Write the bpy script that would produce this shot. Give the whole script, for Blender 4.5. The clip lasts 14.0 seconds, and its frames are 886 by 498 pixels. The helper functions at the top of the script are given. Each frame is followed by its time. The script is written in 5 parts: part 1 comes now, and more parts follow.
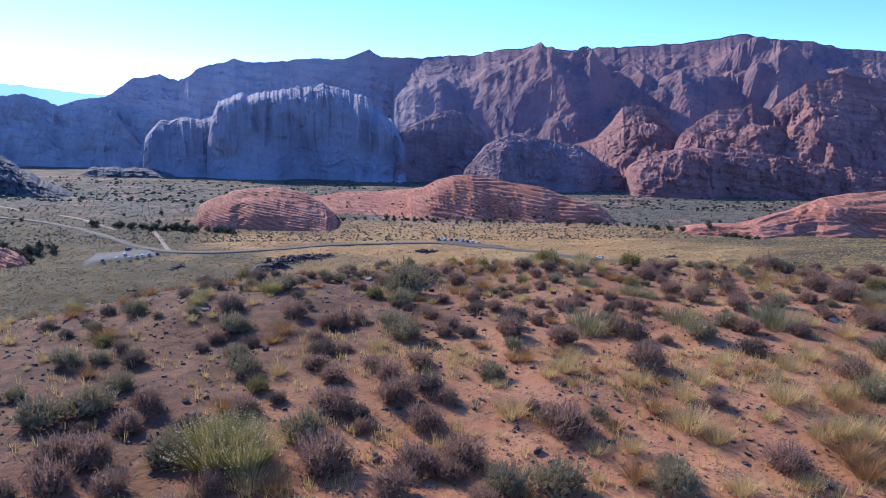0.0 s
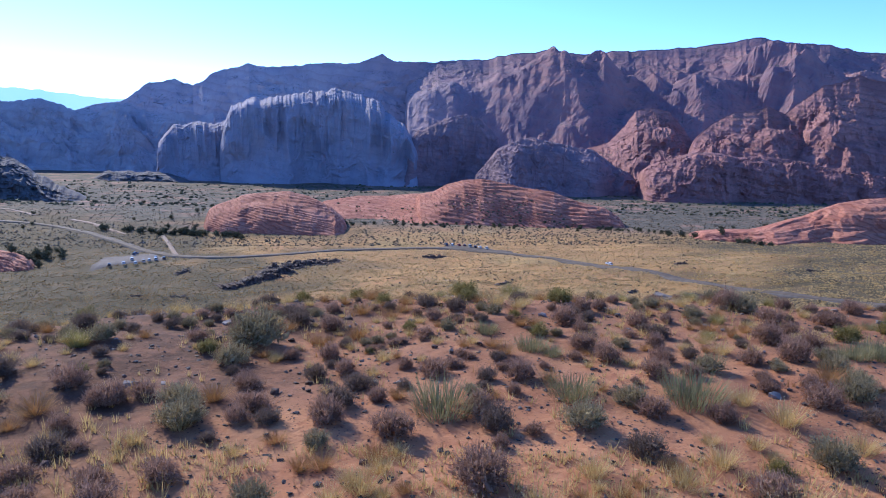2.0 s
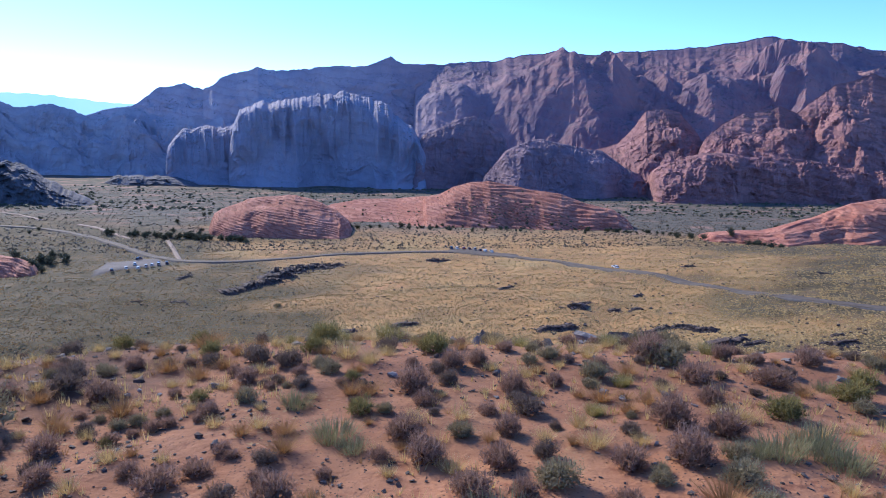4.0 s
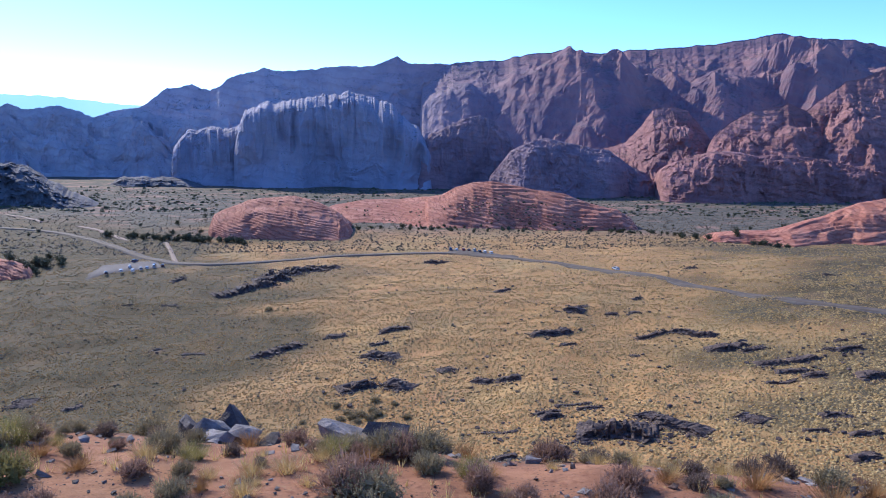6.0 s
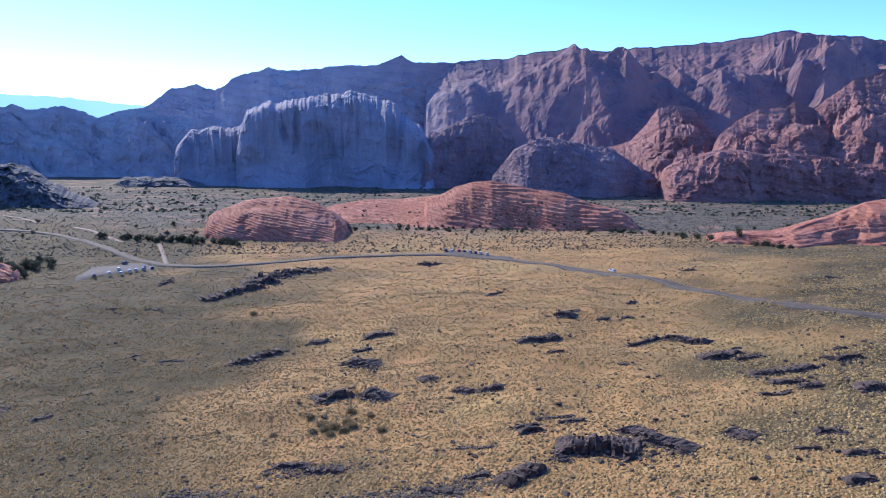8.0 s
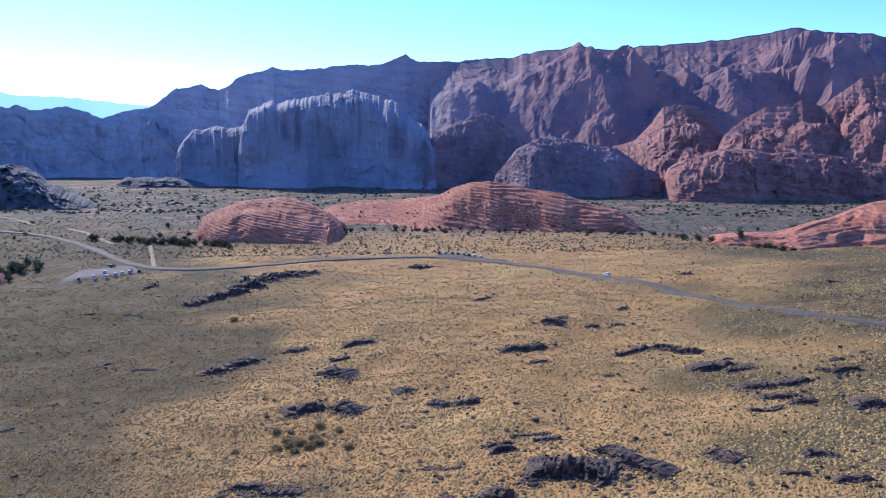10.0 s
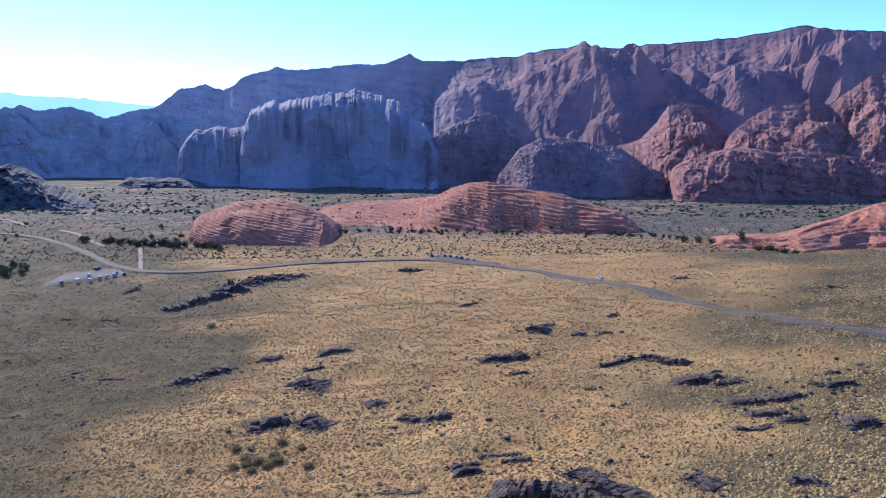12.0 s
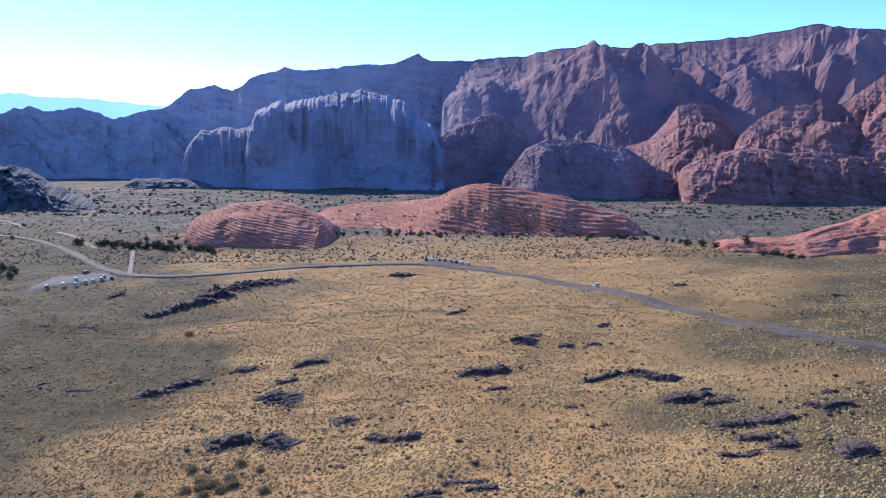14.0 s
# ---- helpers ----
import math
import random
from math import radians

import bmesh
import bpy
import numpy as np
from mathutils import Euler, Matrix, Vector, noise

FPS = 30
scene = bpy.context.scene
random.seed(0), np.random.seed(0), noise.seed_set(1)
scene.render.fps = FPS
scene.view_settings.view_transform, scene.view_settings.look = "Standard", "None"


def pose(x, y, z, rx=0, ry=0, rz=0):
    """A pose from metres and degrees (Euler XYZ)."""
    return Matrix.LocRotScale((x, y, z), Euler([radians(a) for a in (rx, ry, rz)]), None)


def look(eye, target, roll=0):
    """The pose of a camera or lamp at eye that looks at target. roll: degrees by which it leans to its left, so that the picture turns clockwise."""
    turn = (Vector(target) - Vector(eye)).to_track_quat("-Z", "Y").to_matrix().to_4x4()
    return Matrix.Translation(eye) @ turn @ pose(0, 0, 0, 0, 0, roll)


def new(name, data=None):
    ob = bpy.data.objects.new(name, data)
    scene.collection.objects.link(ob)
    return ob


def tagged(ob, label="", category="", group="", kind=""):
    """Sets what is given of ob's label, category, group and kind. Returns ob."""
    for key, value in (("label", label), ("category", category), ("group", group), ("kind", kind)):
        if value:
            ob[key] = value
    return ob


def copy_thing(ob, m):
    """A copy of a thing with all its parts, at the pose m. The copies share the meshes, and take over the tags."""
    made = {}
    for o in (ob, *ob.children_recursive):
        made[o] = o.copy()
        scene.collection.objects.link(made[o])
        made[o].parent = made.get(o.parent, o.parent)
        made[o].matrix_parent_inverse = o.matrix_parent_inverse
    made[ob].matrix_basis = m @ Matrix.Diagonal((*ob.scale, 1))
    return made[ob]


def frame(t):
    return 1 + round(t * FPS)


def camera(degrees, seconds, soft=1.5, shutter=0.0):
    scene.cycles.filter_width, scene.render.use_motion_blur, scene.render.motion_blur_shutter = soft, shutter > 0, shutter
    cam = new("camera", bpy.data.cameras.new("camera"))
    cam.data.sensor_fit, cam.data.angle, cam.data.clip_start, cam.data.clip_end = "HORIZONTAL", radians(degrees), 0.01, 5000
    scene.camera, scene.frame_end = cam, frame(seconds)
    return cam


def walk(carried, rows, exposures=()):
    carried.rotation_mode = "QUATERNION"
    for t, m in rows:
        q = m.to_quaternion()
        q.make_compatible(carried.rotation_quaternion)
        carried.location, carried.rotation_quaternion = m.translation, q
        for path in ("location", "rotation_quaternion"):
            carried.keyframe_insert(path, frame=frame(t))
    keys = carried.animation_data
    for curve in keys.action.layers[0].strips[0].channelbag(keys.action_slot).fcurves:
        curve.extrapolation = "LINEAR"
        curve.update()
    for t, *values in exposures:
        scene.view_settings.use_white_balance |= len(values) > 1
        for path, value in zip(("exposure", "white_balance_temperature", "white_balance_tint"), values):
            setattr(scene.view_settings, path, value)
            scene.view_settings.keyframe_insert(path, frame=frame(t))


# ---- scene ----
cam = camera(64.7, 14.0, soft=1.0)
METRES, EYE, TILT, LEAN, TURN = 75.0, 76.0, 0.0, -4.6, 0.0
ROWS = [
    (0.0, 0.0, 0.0, 0.0, -0.72, -11.07, 3.68),
    (0.5, 0.0155, 0.0151, -0.0002, -0.41, -10.99, 3.65),
    (1.0, 0.0287, 0.0293, -0.0007, -0.12, -10.88, 3.63),
    (1.5, 0.0403, 0.0426, -0.0011, 0.17, -10.76, 3.65),
    (2.0, 0.0511, 0.0556, -0.0017, 0.42, -10.67, 3.69),
    (2.5, 0.062, 0.069, -0.0024, 0.66, -10.6, 3.79),
    (3.0, 0.0744, 0.0838, -0.0034, 0.87, -10.55, 3.93),
    (3.5, 0.0892, 0.1006, -0.0047, 1.08, -10.49, 4.03),
    (4.0, 0.1061, 0.1193, -0.0062, 1.26, -10.44, 4.14),
    (6.5, 0.216, 0.2393, -0.0184, 2.15, -10.4, 4.5),
    (7.0, 0.2407, 0.2678, -0.0207, 2.29, -10.41, 4.56),
    (7.5, 0.267, 0.2974, -0.0227, 2.45, -10.43, 4.6),
    (8.0, 0.2936, 0.329, -0.0252, 2.59, -10.43, 4.64),
    (10.5, 0.4363, 0.4973, -0.0366, 3.35, -10.43, 4.83),
    (11.0, 0.4644, 0.5313, -0.0391, 3.49, -10.43, 4.85),
    (11.5, 0.4965, 0.5689, -0.0424, 3.68, -10.42, 4.88),
    (12.0, 0.5277, 0.606, -0.0455, 3.86, -10.41, 4.91),
    (12.5, 0.5582, 0.6436, -0.0477, 4.08, -10.38, 4.93),
    (13.0, 0.5889, 0.6814, -0.0497, 4.32, -10.36, 4.94),
    (13.5, 0.62, 0.719, -0.0515, 4.58, -10.33, 4.96),
    (14.0, 0.651, 0.7567, -0.053, 4.82, -10.31, 4.97),
]
walk(cam, [(t, pose(0, 0, EYE, TILT, LEAN, TURN) @ pose(METRES * x, METRES * y, METRES * z, 90 + pitch, roll, yaw)) for t, x, y, z, yaw, pitch, roll in ROWS], [(0.0, 0.5, 4600, 20), (14.0, 0.5, 4600, 20)])

# ---- light: a clear late-morning sky, sun ahead and to the left ----
SUN_TURN, SUN_UP = -40.0, 30.0
world = bpy.data.worlds.new("world")
scene.world = world
world.use_nodes = True
wn = world.node_tree
wn.nodes.clear()
sky = wn.nodes.new("ShaderNodeTexSky")
sky.sky_type = "NISHITA"
sky.sun_disc = False
sky.sun_elevation, sky.sun_rotation = radians(SUN_UP), radians(SUN_TURN)
sky.altitude, sky.air_density, sky.dust_density, sky.ozone_density = 2200.0, 1.0, 0.7, 4.0
back = wn.nodes.new("ShaderNodeBackground")
back.inputs["Strength"].default_value = 0.15
out = wn.nodes.new("ShaderNodeOutputWorld")
wn.links.new(sky.outputs[0], back.inputs[0])
wn.links.new(back.outputs[0], out.inputs[0])
sun = new("sun", bpy.data.lights.new("sun", "SUN"))
sun.data.energy, sun.data.angle, sun.data.color = 4.6, radians(0.6), (1.0, 0.77, 0.42)
to_sun = Vector((math.sin(radians(SUN_TURN)) * math.cos(radians(SUN_UP)), math.cos(radians(SUN_TURN)) * math.cos(radians(SUN_UP)), math.sin(radians(SUN_UP))))
sun.matrix_world = look(to_sun * 200 + Vector((0, 0, 100)), (0, 0, 100))

# ---- materials ----
class Nodes:
    """A short hand for building one material's nodes."""

    def __init__(self, name, rough=0.9):
        self.mat = bpy.data.materials.new(name)
        self.mat.use_nodes = True
        self.tree = self.mat.node_tree
        self.bsdf = self.tree.nodes["Principled BSDF"]
        self.bsdf.inputs["Roughness"].default_value = rough
        self.bsdf.inputs["Specular IOR Level"].default_value = 0.2
        self.place = self.tree.nodes.new("ShaderNodeNewGeometry").outputs["Position"]

    def node(self, kind, **values):
        n = self.tree.nodes.new(kind)
        for key, value in values.items():
            setattr(n, key, value)
        return n

    def link(self, a, b):
        if isinstance(a, (int, float)):
            b.default_value = a
        elif isinstance(a, tuple):
            b.default_value = (*a, 1) if len(a) == 3 and len(b.default_value) == 4 else a
        else:
            self.tree.links.new(a, b)

    def scaled(self, x, y, z, src=None):
        m = self.node("ShaderNodeVectorMath", operation="MULTIPLY")
        self.link(src or self.place, m.inputs[0])
        m.inputs[1].default_value = (x, y, z)
        return m.outputs[0]

    def noise(self, size, detail=4, rough=0.6, src=None, stretch=(1, 1, 1), warp=0.0):
        n = self.node("ShaderNodeTexNoise")
        self.link(self.scaled(stretch[0] / size, stretch[1] / size, stretch[2] / size, src), n.inputs["Vector"])
        n.inputs["Scale"].default_value, n.inputs["Detail"].default_value, n.inputs["Roughness"].default_value = 1.0, detail, rough
        n.inputs["Distortion"].default_value = warp
        return n.outputs["Fac"]

    def cells(self, size, src=None, feature="F1"):
        n = self.node("ShaderNodeTexVoronoi", feature=feature)
        self.link(self.scaled(1 / size, 1 / size, 1 / size, src), n.inputs["Vector"])
        n.inputs["Scale"].default_value = 1.0
        return n

    def ramp(self, fac, lo, hi, soft=True):
        n = self.node("ShaderNodeMapRange", interpolation_type="SMOOTHSTEP" if soft else "LINEAR")
        self.link(fac, n.inputs["Value"])
        n.inputs["From Min"].default_value, n.inputs["From Max"].default_value = lo, hi
        return n.outputs["Result"]

    def math(self, op, a, b=0.0):
        n = self.node("ShaderNodeMath", operation=op)
        self.link(a, n.inputs[0])
        self.link(b, n.inputs[1])
        return n.outputs[0]

    def mix(self, fac, a, b):
        n = self.node("ShaderNodeMix", data_type="RGBA")
        self.link(fac, n.inputs["Factor"])
        self.link(a, n.inputs[6])
        self.link(b, n.inputs[7])
        return n.outputs[2]

    def attribute(self, name):
        return self.node("ShaderNodeAttribute", attribute_name=name).outputs["Fac"]

    def up(self):
        n = self.node("ShaderNodeSeparateXYZ")
        self.link(self.node("ShaderNodeNewGeometry").outputs["Normal"], n.inputs[0])
        return n.outputs["Z"]

    def bump(self, height, strength, distance, under=None):
        n = self.node("ShaderNodeBump")
        n.inputs["Strength"].default_value, n.inputs["Distance"].default_value = strength, distance
        self.link(height, n.inputs["Height"])
        if under is not None:
            self.link(under, n.inputs["Normal"])
        return n.outputs["Normal"]

    def done(self, colour, normal=None):
        self.link(colour, self.bsdf.inputs["Base Color"])
        if normal is not None:
            self.link(normal, self.bsdf.inputs["Normal"])
        return self.mat


def ground_material():
    n = Nodes("desert_ground", 0.95)
    # red sand of the hill
    sand = n.mix(n.ramp(n.noise(1.7, 5), 0.3, 0.7), (0.34, 0.155, 0.074), (0.47, 0.235, 0.113))
    sand = n.mix(n.ramp(n.noise(6.0, 3), 0.54, 0.8), sand, (0.48, 0.26, 0.118))
    sand = n.mix(n.ramp(n.noise(0.35, 4), 0.52, 0.72), sand, (0.29, 0.123, 0.060))
    pebble = n.cells(0.085)
    sand = n.mix(n.math("MULTIPLY", n.ramp(pebble.outputs["Distance"], 0.30, 0.16), n.ramp(n.noise(0.9, 3), 0.38, 0.56)), sand, (0.085, 0.052, 0.042))
    straw = n.ramp(n.noise(0.16, 5, 0.7), 0.56, 0.70)
    sand = n.mix(n.math("MULTIPLY", straw, n.ramp(n.noise(2.6, 3), 0.46, 0.62)), sand, (0.50, 0.36, 0.16))
    sand = n.mix(n.math("MULTIPLY", n.attribute("gravelly"), 0.88), sand, n.mix(n.ramp(n.noise(0.5, 5, 0.7), 0.38, 0.66), (0.065, 0.038, 0.026), (0.18, 0.092, 0.052)))
    # golden dry grass of the valley, with bare earth and green scrub
    grass = n.mix(n.ramp(n.noise(14, 5, 0.65), 0.34, 0.66), (0.266, 0.154, 0.055), (0.410, 0.234, 0.081))
    grass = n.mix(n.ramp(n.noise(70, 4), 0.48, 0.68), grass, (0.324, 0.220, 0.083))
    grass = n.mix(n.ramp(n.noise(26, 4), 0.58, 0.74), grass, (0.518, 0.271, 0.117))
    grass = n.mix(n.math("MULTIPLY", n.ramp(n.noise(4.2, 4, 0.7), 0.52, 0.64), 0.6), grass, (0.216, 0.161, 0.062))
    grass = n.mix(n.math("MULTIPLY", n.ramp(n.noise(17, 4, 0.6, stretch=(0.4, 1, 1), warp=1.0), 0.52, 0.66), 0.5), grass, (0.576, 0.359, 0.130))
    grass = n.mix(n.math("MULTIPLY", n.ramp(n.noise(0.75, 3, 0.8), 0.54, 0.64), 0.5), grass, (0.662, 0.439, 0.169))
    # olive scrub tone; its darkness also paints the lens falloff towards the view's sides
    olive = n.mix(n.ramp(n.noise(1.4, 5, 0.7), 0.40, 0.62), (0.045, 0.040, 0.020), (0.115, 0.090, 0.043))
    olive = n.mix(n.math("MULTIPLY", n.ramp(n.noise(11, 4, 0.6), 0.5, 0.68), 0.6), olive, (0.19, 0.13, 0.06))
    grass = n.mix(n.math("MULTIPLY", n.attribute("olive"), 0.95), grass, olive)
    # paler sage flats far down the valley
    flats = n.mix(n.ramp(n.noise(9, 6, 0.7), 0.42, 0.62), (0.15, 0.128, 0.092), (0.06, 0.06, 0.046))
    flats = n.mix(n.ramp(n.noise(38, 5), 0.50, 0.66), flats, (0.29, 0.18, 0.125))
    # broken dark rock of the scarp
    scree = n.mix(n.ramp(n.noise(2.2, 6, 0.7), 0.40, 0.62), (0.055, 0.048, 0.050), (0.22, 0.15, 0.09))
    colour = n.mix(n.attribute("valley"), sand, grass)
    colour = n.mix(n.attribute("flats"), colour, flats)
    colour = n.mix(n.attribute("scarp"), colour, scree)
    fine = n.bump(n.noise(0.12, 5, 0.7), 0.5, 0.05)
    coarse = n.bump(n.noise(1.6, 5, 0.7), 0.6, 0.22, fine)
    return n.done(colour, coarse)


def rock_material(name, low, high, band, varnish, scrub, period=9.0, bands=0.5, cover=0.6, grain=6.0, dip=0.12, veins=0.6, warp=5, east=None):
    """Sandstone: beds that dip a little, dark varnish running down the faces, scrub where it lies flat."""
    n = Nodes(name, 0.9)
    tone = n.ramp(n.noise(grain * 9, 5), 0.36, 0.64)
    colour = n.mix(tone, low, high)
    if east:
        # aerial haze painted in: blue-grey in the west turns to russet eastward
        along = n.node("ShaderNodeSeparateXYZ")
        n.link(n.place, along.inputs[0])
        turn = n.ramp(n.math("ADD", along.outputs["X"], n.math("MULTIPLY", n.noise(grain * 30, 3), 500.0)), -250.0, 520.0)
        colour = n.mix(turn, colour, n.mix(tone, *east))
    beds = n.node("ShaderNodeTexWave", wave_type="BANDS", bands_direction="Z", wave_profile="SAW")
    tilt = n.node("ShaderNodeVectorMath", operation="DOT_PRODUCT")
    n.link(n.place, tilt.inputs[0])
    tilt.inputs[1].default_value = (dip, -dip * 0.5, 1.0)
    axis = n.node("ShaderNodeCombineXYZ")
    n.link(n.math("ADD", n.math("DIVIDE", tilt.outputs["Value"], period), n.math("MULTIPLY", n.noise(grain * warp, 3), 1.6 if warp < 10 else 7.0)), axis.inputs["Z"])
    n.link(axis.outputs[0], beds.inputs["Vector"])
    beds.inputs["Scale"].default_value = 0.31
    beds.inputs["Distortion"].default_value = 0.0
    colour = n.mix(n.math("MULTIPLY", n.ramp(beds.outputs["Fac"], 0.55, 0.95), bands), colour, band)
    streak = n.noise(grain * 2.2, 5, 0.65, stretch=(1, 1, 0.14))
    steep = n.ramp(n.up(), 0.75, 0.35)
    colour = n.mix(n.math("MULTIPLY", n.ramp(streak, 0.46, 0.70), n.math("MULTIPLY", steep, veins)), colour, varnish)
    spots = n.math("MULTIPLY", n.ramp(n.noise(grain * 0.8, 5, 0.75), 0.50, 0.60), n.ramp(n.noise(grain * 7, 3), 0.38, 0.6))
    colour = n.mix(n.math("MULTIPLY", n.math("MULTIPLY", spots, n.ramp(n.up(), 0.45, 0.8)), cover), colour, scrub)
    rough = n.bump(n.noise(grain * 0.5, 6, 0.75), 0.6, grain * 0.3)
    rough = n.bump(beds.outputs["Fac"], 0.5, period * 0.12, rough)
    return n.done(colour, rough)


def plain_material(name, colour, other, size, rough=0.85, bump=0.3, by_object=0.0):
    n = Nodes(name, rough)
    c = n.mix(n.ramp(n.noise(size, 5, 0.65), 0.32, 0.68), colour, other)
    if by_object:
        pick = n.node("ShaderNodeObjectInfo").outputs["Random"]
        c = n.mix(n.math("MULTIPLY", pick, by_object), c, tuple(0.55 * v for v in colour))
    return n.done(c, n.bump(n.noise(size * 0.4, 5, 0.7), bump, size * 0.3) if bump else None)


def leaf_material(name, colour, other, by_island=0.8, by_object=0.35, light=0.25):
    """Twigs, blades and leaves: each one a little different, some light let through."""
    n = Nodes(name, 0.8)
    pick = n.node("ShaderNodeNewGeometry").outputs["Random Per Island"]
    c = n.mix(n.math("MULTIPLY", pick, by_island), colour, other)
    whole = n.node("ShaderNodeObjectInfo").outputs["Random"]
    c = n.mix(n.math("MULTIPLY", whole, by_object), c, tuple(0.6 * a for a in other))
    n.done(c)
    thin = n.node("ShaderNodeBsdfTranslucent")
    n.link(c, thin.inputs["Color"])
    both = n.node("ShaderNodeMixShader")
    both.inputs["Fac"].default_value = light
    n.link(n.bsdf.outputs[0], both.inputs[1])
    n.link(thin.outputs[0], both.inputs[2])
    n.link(both.outputs[0], n.tree.nodes["Material Output"].inputs["Surface"])
    return n.mat


def glossy_material(name, colour, rough=0.25, metal=0.0):
    n = Nodes(name, rough)
    n.bsdf.inputs["Metallic"].default_value = metal
    n.bsdf.inputs["Specular IOR Level"].default_value = 0.5
    return n.done(n.mix(n.ramp(n.noise(0.5, 3), 0.3, 0.8), colour, tuple(0.85 * v for v in colour)))


GROUND = ground_material()
RED_ROCK = rock_material("red_slickrock", (0.37, 0.150, 0.095), (0.51, 0.240, 0.155), (0.23, 0.080, 0.055), (0.18, 0.075, 0.06), (0.09, 0.085, 0.045), 2.6, 0.7, 0.45, 2.5, dip=0.2, warp=14, veins=0.25)
DOME_ROCK = rock_material("mauve_sandstone", (0.21, 0.150, 0.175), (0.31, 0.215, 0.225), (0.18, 0.125, 0.14), (0.14, 0.11, 0.13), (0.10, 0.09, 0.085), 9.0, 0.4, 0.7, 5.0, veins=0.4)
# cliff and ridge rock: distance haze put into the colour as pale bluish grey
CLIFF_ROCK = rock_material("haze_grey_cliff_sandstone", (0.305, 0.285, 0.34), (0.365, 0.335, 0.385), (0.27, 0.25, 0.30), (0.235, 0.22, 0.265), (0.14, 0.135, 0.135), 16.0, 0.3, 0.9, 8.0, veins=0.5)
DARK_ROCK = rock_material("hazed_ridge_sandstone", (0.34, 0.31, 0.35), (0.44, 0.40, 0.43), (0.29, 0.265, 0.295), (0.24, 0.225, 0.255), (0.13, 0.13, 0.125), 16.0, 0.3, 0.6, 8.0, veins=0.4)
LOW_ROCK = rock_material("dark_broken_sandstone", (0.13, 0.125, 0.135), (0.20, 0.185, 0.185), (0.10, 0.10, 0.11), (0.09, 0.09, 0.10), (0.075, 0.08, 0.07), 9.0, 0.4, 0.7, 4.0, veins=0.4)
# the first colours hold the haze over the ridge's western end
RIDGE_ROCK = rock_material("hazed_far_ridge_sandstone", (0.35, 0.325, 0.38), (0.42, 0.385, 0.43), (0.25, 0.20, 0.22), (0.22, 0.18, 0.21), (0.11, 0.10, 0.10), 24.0, 0.3, 0.85, 11.0, veins=0.2, east=((0.21, 0.135, 0.160), (0.33, 0.190, 0.185)))
SLOPE_ROCK = rock_material("russet_slope_sandstone", (0.25, 0.128, 0.120), (0.37, 0.200, 0.178), (0.18, 0.092, 0.09), (0.13, 0.080, 0.085), (0.075, 0.068, 0.058), 11.0, 0.5, 0.8, 6.0, veins=0.4)
BASALT = plain_material("black_basalt", (0.045, 0.033, 0.031), (0.12, 0.09, 0.08), 0.8, 0.75, 0.6)
BASALT_WORN = plain_material("weathered_grey_basalt", (0.055, 0.045, 0.042), (0.15, 0.125, 0.11), 0.9, 0.8, 0.6)
PALE_BASALT = plain_material("lichen_grey_basalt", (0.13, 0.115, 0.105), (0.34, 0.30, 0.27), 0.5, 0.85, 0.6)
LEDGE_ROCK = plain_material("purple_brown_ledge_rock", (0.042, 0.030, 0.028), (0.15, 0.11, 0.088), 2.0, 0.85, 0.7)
ASPHALT = plain_material("worn_asphalt", (0.105, 0.084, 0.062), (0.16, 0.128, 0.096), 3.0, 0.85, 0.1)
LOT_GRAVEL = plain_material("grey_lot_gravel", (0.15, 0.13, 0.11), (0.21, 0.185, 0.16), 1.5, 0.95, 0.2)
GRAVEL = plain_material("pale_gravel", (0.28, 0.21, 0.15), (0.38, 0.29, 0.21), 1.2, 0.95, 0.3)

def smooth(a, b, v):
    s = np.clip((v - a) / (b - a), 0.0, 1.0)
    return s * s * (3 - 2 * s)


def lattice(ix, iy, seed):
    """Repeatable random numbers from -1 to 1 on a grid of whole numbers."""
    h = (ix.astype(np.int64) * 374761393 + iy.astype(np.int64) * 668265263 + seed * 974634541) & 0xFFFFFFFF
    h = ((h ^ (h >> 13)) * 1274126177) & 0xFFFFFFFF
    h = ((h ^ (h >> 16)) * 2246822519) & 0xFFFFFFFF
    return ((h ^ (h >> 15)) & 0xFFFF) / 32767.5 - 1.0


def vnoise(x, y, seed=0):
    x, y = np.asarray(x, float), np.asarray(y, float)
    ix, iy = np.floor(x), np.floor(y)
    fx, fy = x - ix, y - iy
    fx, fy = fx * fx * fx * (fx * (fx * 6 - 15) + 10), fy * fy * fy * (fy * (fy * 6 - 15) + 10)
    a, b = lattice(ix, iy, seed), lattice(ix + 1, iy, seed)
    c, d = lattice(ix, iy + 1, seed), lattice(ix + 1, iy + 1, seed)
    return (a + (b - a) * fx) * (1 - fy) + (c + (d - c) * fx) * fy


def fbm(x, y, seed=0, octaves=4, gain=0.5):
    total, amp = 0.0, 1.0
    for k in range(octaves):
        total = total + amp * vnoise(x * 2 ** k + 17.3 * k, y * 2 ** k - 9.1 * k, seed + 7 * k)
        amp *= gain
    return total


def ridged(x, y, seed=0, octaves=3, gain=0.5):
    total, amp = 0.0, 1.0
    for k in range(octaves):
        total = total + amp * (1 - 2 * np.abs(vnoise(x * 2 ** k + 5.7 * k, y * 2 ** k + 3.3 * k, seed + 11 * k)))
        amp *= gain
    return total


